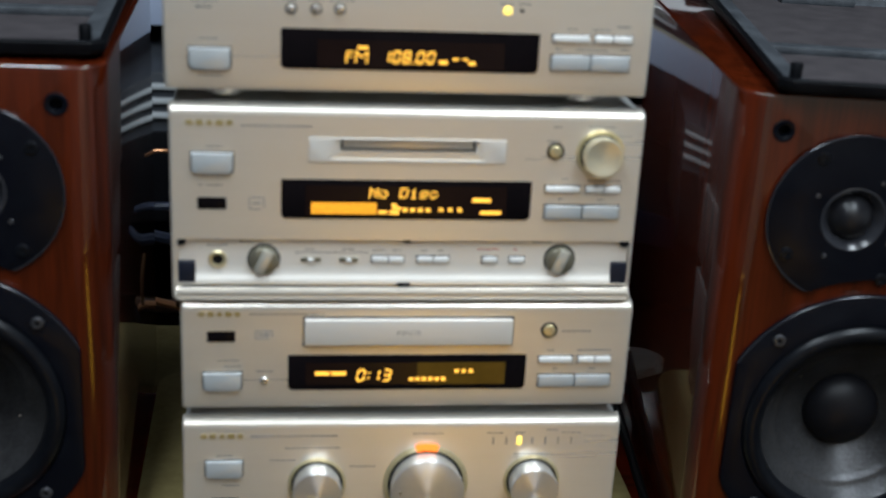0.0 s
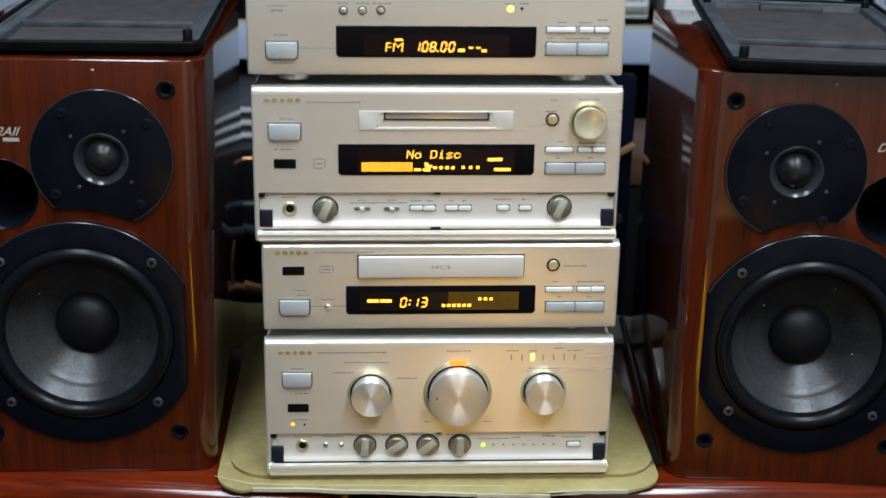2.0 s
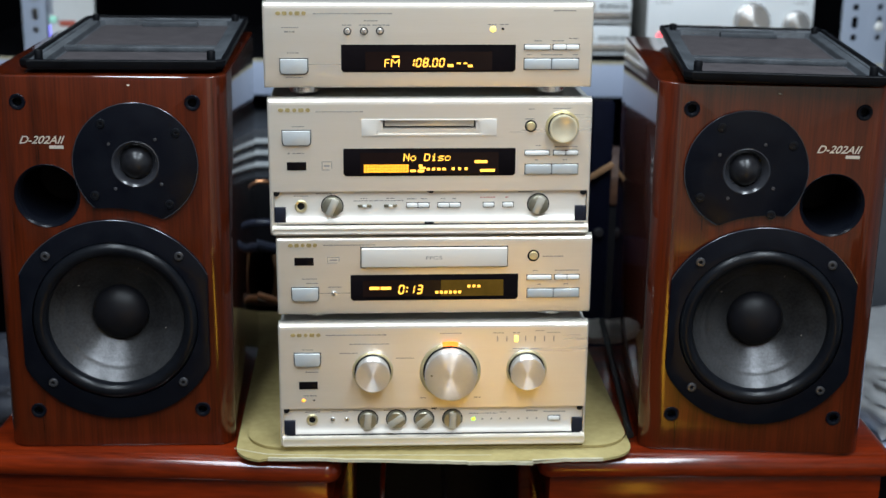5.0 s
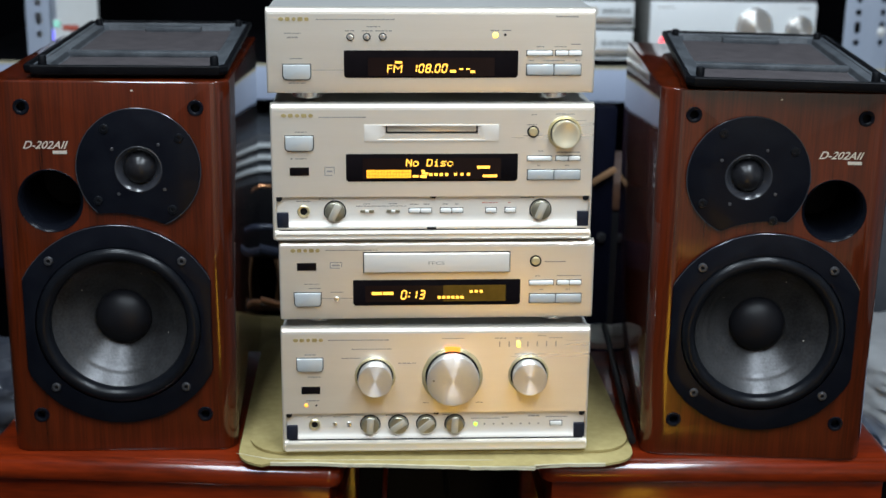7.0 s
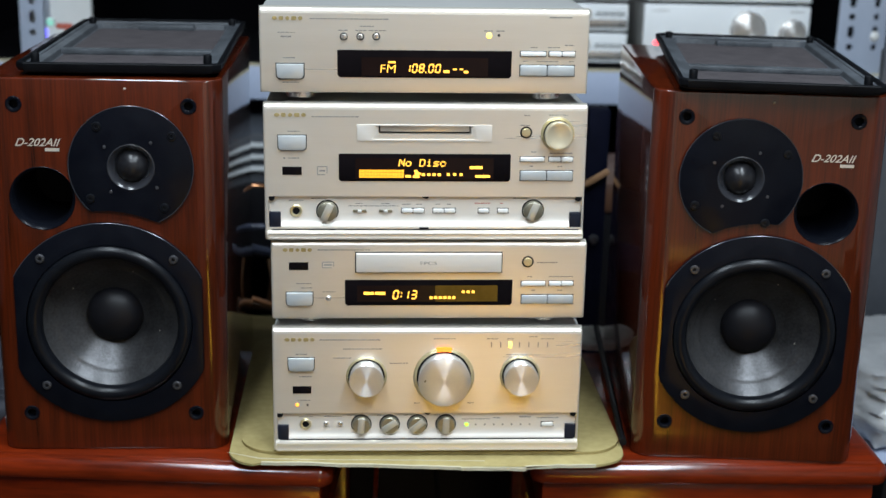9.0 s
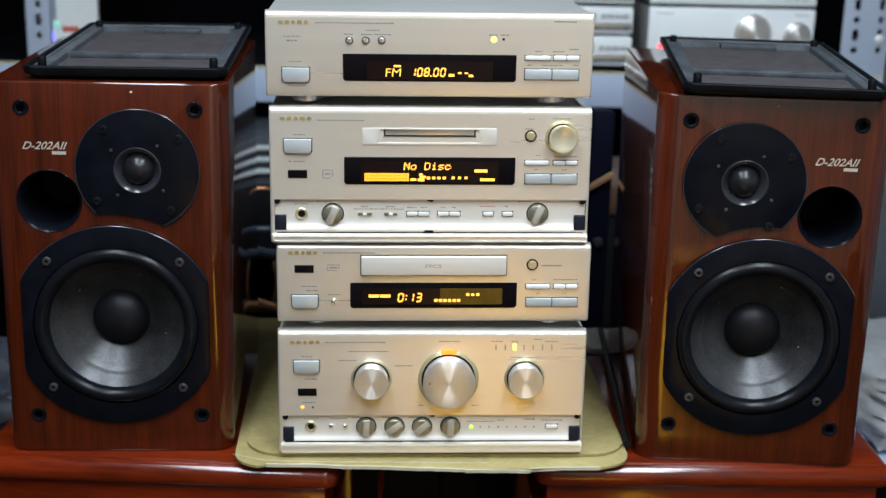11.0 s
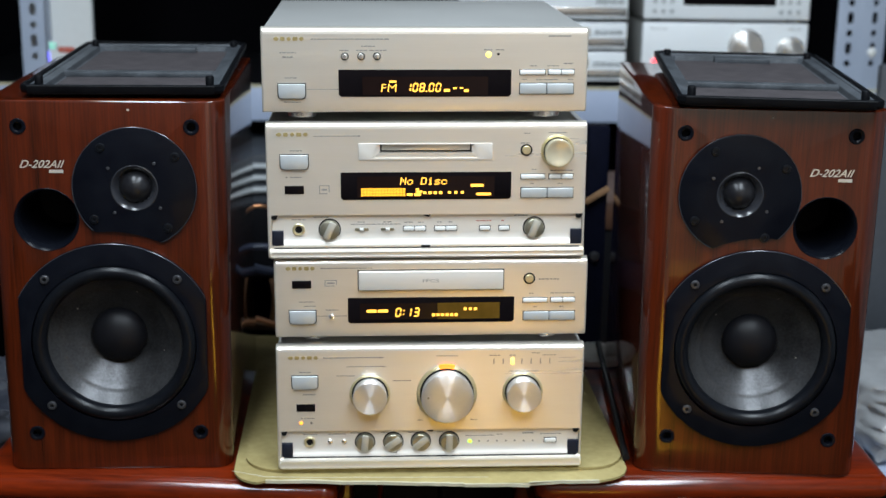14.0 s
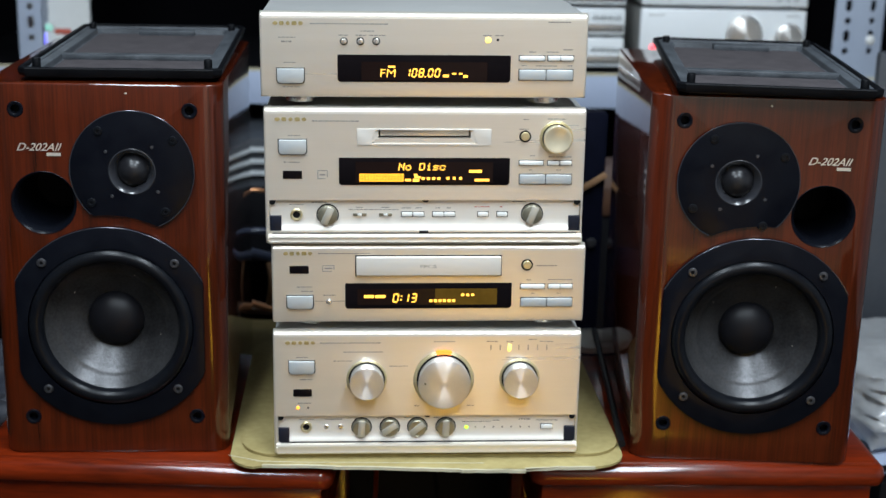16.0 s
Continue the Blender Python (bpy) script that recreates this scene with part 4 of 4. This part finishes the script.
grille(pose(-0.2628, 0.2000, 0.3378, 0, 0, 1.2), "black speaker grille lying face down on the cabinet")
grille(pose(0.3238, 0.1440, 0.3391, 0, 0, -8.2), "black speaker grille laid askew on the cabinet")

# ---- storage rack behind ----
SH = 0.2086
shelf = thing("rack_shelf", pose(0, 1.0, SH), "blue-grey steel rack shelf with folded edge", "shelf")
part("shelf_board", box(B(), -700, 860, 8, 460, -14, -2, 1), dark_plastic, shelf, "dark shelf board")
part("shelf_lip", box(B(), -700, 860, 0, 7.5, -53, -1, 1.5), shelf_blue, shelf, "blue-grey folded shelf edge")
part("edge_strip", box(B(), -700, 860, 1, 9, -0.8, 3.0), card_edge, shelf)
low = thing("rack_shelf", pose(0, 1.0, -0.07), "dark lower steel rack shelf", "shelf")
part("shelf_board", box(B(), -700, 860, 8, 460, -14, -2, 1), dark_plastic, low)
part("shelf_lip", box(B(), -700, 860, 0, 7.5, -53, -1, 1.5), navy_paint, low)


BOLT = 791


def slotted_post(x, y, label, w=42, fold=14):
    ob = thing("rack_post", pose(x, y, FLOOR), label, "rack post", "slotted rack posts")
    H = 1300
    holes = []
    z = 30
    k = 0
    while z < H - 20:
        tall = k % 2 == 0
        if 750 < z < 980:
            holes.append((z, 9.5 if tall else 5.0))
        z += 24
        k += 1
    for name, flip in (("front_flange", False), ("side_flange", True)):
        bm = box(B(), 0, w, 0, 2.2, 0, H, 0.4)
        bm = carve(bm, [plate(B(), circle(w * 0.5, zz, 5.2, 16) if hh < 6 else [(w * 0.5 + px, zz + pz) for px, pz in circle(0, 4.5, 5.0, 9, 0, 180) + circle(0, -4.5, 5.0, 9, 180, 360)], -6, 8) for zz, hh in holes])
        p = part(name, bm, post_paint, ob, "pale blue-grey slotted flange")
        if flip:
            p.matrix_local = pose(w * MM, 0.0, 0, 0, 0, fold)
            if fold < 45:
                part("bolt_cap", lathe(B(), [(0, -3.2), (5.5, -2.6), (8, -0.8), (8.4, 0.2)], w * 0.5, BOLT, 20), button_white, p, "white plastic bolt cap")
    return ob


slotted_post(0.700, 1.0, "pale blue-grey slotted steel rack post")
slotted_post(-0.578, 1.0, "pale blue-grey slotted steel rack post beside a white panel", 38, 90)
panel = thing("side_board", pose(-0.538, 1.02, FLOOR), "plain white side board of the rack", "board")
part("board", box(B(), -37, 61, 20, 35, 0, 1300, 1), white_board, panel)


def rear_component(x, z, w, h, label, kind):
    ob = thing("stored_component", pose(x, 1.06, z), label, "hi-fi component", "stored components")
    part("case", box(B(), 1, w - 1, 6, 260, 2, h - 1, 1.5), case_metal, ob)
    part("front_panel", box(B(), 0, w, 0, 8, 1, h, 2.2, 3), stored_metal, ob, "pale silver front panel")
    if kind == "knobs":
        for kx, kz, kr in ((172, h - 39, 27), (246, h - 44, 20)):
            round_part(ob, "knob_collar", kx, kz, [(kr, -1), (kr + 3, -1), (kr + 3.5, 0.3)], bright_metal, 40)
            round_part(ob, "knob", kx, kz, [(0, -12), (kr * 0.9, -12.4), (kr * 0.97, -11.4), (kr, -1)], spun_metal, 48, "spun silver knob")
        round_part(ob, "power_lamp", 22, h - 63, [(0, -1.5), (4, -1), (5, 0.2)], glow_red, 16, "lit red power lamp")
        print_marks(ob, [(12, 40, h - 10, 2), (240, 262, h - 9, 2)], -0.05)
    elif kind == "display":
        part("display_window", box(B(), 64, 216, -0.6, 0.3, 24, 64, 1), window_black, ob, "dark display window")
        for k in range(3):
            for kx in (18, 226):
                round_part(ob, "small_button", kx + 14 * k, 14, [(0, -2), (3.5, -1.6), (4, 0.3)], button_grey, 16)
                round_part(ob, "small_button", kx + 14 * k, 30, [(0, -2), (3.5, -1.6), (4, 0.3)], button_grey, 16)
    else:
        part("drawer", box(B(), 60, w - 60, -2, 0.5, h * 0.5, h * 0.8, 1), champagne, ob)
        part("trim", box(B(), 2, w - 2, -1.5, 0.5, 6, 20, 1), bright_metal, ob)
        for k in range(4):
            push_button(ob, w - 52 + 12 * k, w - 43 + 12 * k, 26, 32, button_grey)
    for fx in (25, w - 25):
        for fy in (30, 220):
            f = part("foot", lathe(B(), [(0, 0), (10, 0), (10, 5), (0, 5)], 0, 0, 16), dark_plastic, ob)
            f.matrix_local = pose(fx * MM, fy * MM, -2.4 * MM, 90)
    return ob


rear_component(0.4005, SH + 0.0045, 273, 97, "pale silver amplifier with two round knobs, stored on a rack", "knobs")
rear_component(0.4005, SH + 0.106, 273, 90, "pale silver component with a dark display, stored on a rack", "display")
rear_component(0.100, SH + 0.0045, 275, 48, "silver disc player stored on a rack shelf", "plain")
rear_component(0.100, SH + 0.056, 275, 44, "silver component stored on another, on a rack", "plain")
rear_component(0.100, SH + 0.105, 275, 90, "silver component on top of a stored pile", "plain")

# small adapter with a blue light in front of the white board
dev = thing("power_adapter", pose(-0.537, 1.003, SH - 0.0026), "small white adapter with a glowing blue light", "adapter")
part("body", box(B(), -9, 26, 5, 16, 0.6, 58, 3), white_board, dev)
part("blue_lamp", box(B(), -6.5, -2.0, 3.6, 5.2, 36, 55, 0.8), glow_blue, dev, "glowing blue light strip")
round_part(dev, "ring_lamp", 3.5, 63.5, [(3.2, 0.2), (3.4, -1.0), (4.6, -1.0), (4.8, 0.2)], glow_cyan, 20, "small pale green ring light", 5)
part("cap", box(B(), -3, 10, 5.2, 14, 58, 70, 2.5), white_board, dev)
part("red_plug", box(B(), 11, 36, 4, 15, 52, 61, 3), red_ink, dev, "red plastic plug")

# grey finned amplifier on the lower shelf
fin = thing("grey_equipment_box", pose(-0.30, 0.88, -0.07), "grey equipment box with ribbed front", "equipment")
part("body", box(B(), 0, 360, 10, 300, 0, 192, 3), board_slate, fin, "slate grey casing")
for k in range(3):
    part("rib", box(B(), 0, 360, 0, 12, 136 + 18 * k, 143 + 18 * k, 3), grey_plastic, fin)
part("base_trim", box(B(), 0, 360, 6, 12, 2, 118, 2), dark_plastic, fin)

# dark post, board and black box seen between the stack and the loudspeaker
post = thing("navy_post", pose(0.226, 0.50, FLOOR), "narrow navy painted post", "post")
part("shaft", box(B(), 0, 26, 0, 26, 0, 755, 2), navy_paint, post)
part("bolt", lathe(B(), [(0, -5), (5, -4), (7, 0.5)], 13, 590, 16), steel, post)
crate = thing("black_cabinet", pose(0.235, 0.66, FLOOR), "charcoal cabinet with brown top rail", "cabinet")
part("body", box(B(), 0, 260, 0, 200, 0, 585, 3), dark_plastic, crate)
part("top_rail", box(B(), -4, 264, -4, 204, 585, 625, 3), brown_wood, crate, "brown wooden top rail")
stick = thing("wooden_stick", pose(0.226, 0.497, 0.142, 0, -32, 0), "short brown wooden stick beside a navy post", "stick")
part("rod", box(B(), -4, 32, -4, 2.6, -3, 4, 1.5), stick_wood, stick)


def cord(label, mat, rad, pts, name="cable"):
    ob = thing(name, pose(0, 0, 0), label, "cable", "loose cables")
    part("sheath", tube(B(), pts, rad), mat, ob)


cord("black cable lying beside the cardboard", cable_black, 3.6, [(221, 345, 7), (214.5, 270, 7.5), (206.5, 180, 7.8), (199, 95, 8), (195, 50, 7.8), (192.8, 20, 7.6)])
cord("slate cable hanging behind the stack", cable_blue, 6, [(-300, 620, 20), (-250, 560, 60), (-200, 520, 52), (-150, 560, 30), (-100, 620, 20)])
cord("slate cable hanging behind the stack", cable_blue, 4.5, [(-300, 640, 70), (-240, 600, 40), (-190, 560, 66), (-120, 600, 50)])
cord("bare copper wire behind the stack", copper, 2.2, [(-300, 700, 90), (-240, 640, 96), (-190, 620, 106), (-150, 660, 90)])
cord("short tan cable end behind the stack", stick_wood, 4, [(-164, 476, -4), (-161, 466, 14), (-160, 464, 32), (-164, 470, 50)])
cord("brown cable in the gap", brown_wood, 7, [(-300, 600, -40), (-240, 560, -18), (-190, 520, -24), (-140, 560, -40)])
cord("brown cable in the gap", copper, 4, [(-300, 560, -10), (-250, 520, 2), (-200, 500, -8), (-150, 520, -30)])
cord("black cable in the gap", cable_black, 5, [(-300, 520, 10), (-240, 500, -30), (-190, 480, -50), (-140, 520, -30)])
cord("black cable hanging under the cardboard", cable_black, 3, [(20, 120, -30), (25, 60, -90), (10, 40, -180), (-10, 60, -300), (-20, 80, -500)])
cord("dark red cable hanging between the stands", lacquer, 2.5, [(-30, 150, -20), (-36, 90, -90), (-34, 70, -200), (-40, 80, -500)])

# box of parts behind the cardboard
crateb = thing("dark_crate", pose(-0.31, 0.335, FLOOR), "dark crate standing behind the stands", "crate")
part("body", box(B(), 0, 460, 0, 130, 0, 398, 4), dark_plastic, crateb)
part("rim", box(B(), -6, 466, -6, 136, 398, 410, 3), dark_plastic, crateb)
trayb = thing("beige_box", pose(-0.31, 0.337, FLOOR + 0.4105), "beige cardboard box on a dark crate", "box")
part("body", box(B(), 0, 300, 0, 126, 0, 78, 2), cardboard, trayb)
part("lid", box(B(), -3, 303, -3, 129, 78, 88, 2), cardboard, trayb, "flat cardboard lid")
wad = thing("white_wrap", pose(0.226, 0.362, -0.0215), "crumpled white paper wrap", "paper")
bm = B()
bmesh.ops.create_icosphere(bm, subdivisions=4, radius=1)
for v in bm.verts:
    k = 1 + 0.18 * noise.noise(v.co * 2.2) + 0.07 * noise.noise(v.co * 7)
    v.co = Vector((v.co.x * 50 * k, v.co.y * 22 * k, max(v.co.z, -0.72) * 13 * k + 9.3))
part("crumple", bm, paper_white, wad, sharp=25)

# things beyond the stands
def crumpled(seed, sx, sy, sz, rough, detail=4):
    """A soft sack-like lump: a rounded block pushed about by folds, flat underneath."""
    bm = B()
    bmesh.ops.create_icosphere(bm, subdivisions=detail, radius=1)
    off = Vector((seed, seed * 1.7, seed * 0.6))
    for v in bm.verts:
        d = v.co.normalized()
        m = max(abs(d.x), abs(d.y), abs(d.z))
        d = d.lerp(d / m, 0.55)
        k = 1 + rough * (noise.noise(d * 1.6 + off) + 0.55 * abs(noise.noise(d * 4.1 + off)) + 0.25 * noise.noise(d * 9 + off))
        v.co = Vector((d.x * sx * k, d.y * sy * k, max(d.z * k, -0.9) * sz + 0.9 * sz))
    return bm


sack = thing("plastic_sack", pose(0.660, 0.42, -0.1275, 0, 0, 12), "pale translucent plastic sack lying on a low cabinet", "sack")
part("sack_skin", crumpled(3.1, 150, 120, 50, 0.16, 5), sack_white, sack, sharp=60)
tray = thing("blue_grey_tray", pose(0.535, 0.24, FLOOR + 0.3925), "blue-grey plastic tray edge under a sack", "tray")
part("tray_base", box(B(), -45, 330, 0, 330, 0, 4, 1.5), shelf_blue, tray)
part("tray_lip", box(B(), -45, 330, -4, 6, 0, 10, 2.5, 3), shelf_blue, tray, "rounded tray lip")
cord("black cable lying in front of a tray", cable_black, 4, [(470, 225, -118), (510, 215, -110), (560, 222, -112), (640, 215, -116)])
board = thing("leaning_board", pose(0.632, 0.62, FLOOR), "slate grey board standing behind the sack", "board")
part("sheet", box(B(), 0, 260, 0, 16, 0, 820, 4), board_slate, board)
side = thing("dark_cabinet", pose(0.53, 0.22, FLOOR), "dark low cabinet beside the stand", "cabinet")
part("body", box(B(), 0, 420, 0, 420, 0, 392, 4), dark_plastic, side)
rest = thing("slate_bundle", pose(-0.62, 0.28, FLOOR), "slate grey wrapped bundle beside the stand", "bundle")
part("body", box(B(), 0, 165, 0, 260, 0, 420, 20, 4), bundle_grey, rest)
part("strap", box(B(), -2, 167, -2, 262, 360, 390, 6), cable_blue, rest)
bag = thing("blue_plastic_bag", pose(-0.500, 0.300, FLOOR + 0.421), "crumpled blue and white plastic bag on a bundle", "bag")
part("bag_skin", crumpled(8.3, 84, 80, 44, 0.3, 5), bag_blue, bag, sharp=60)
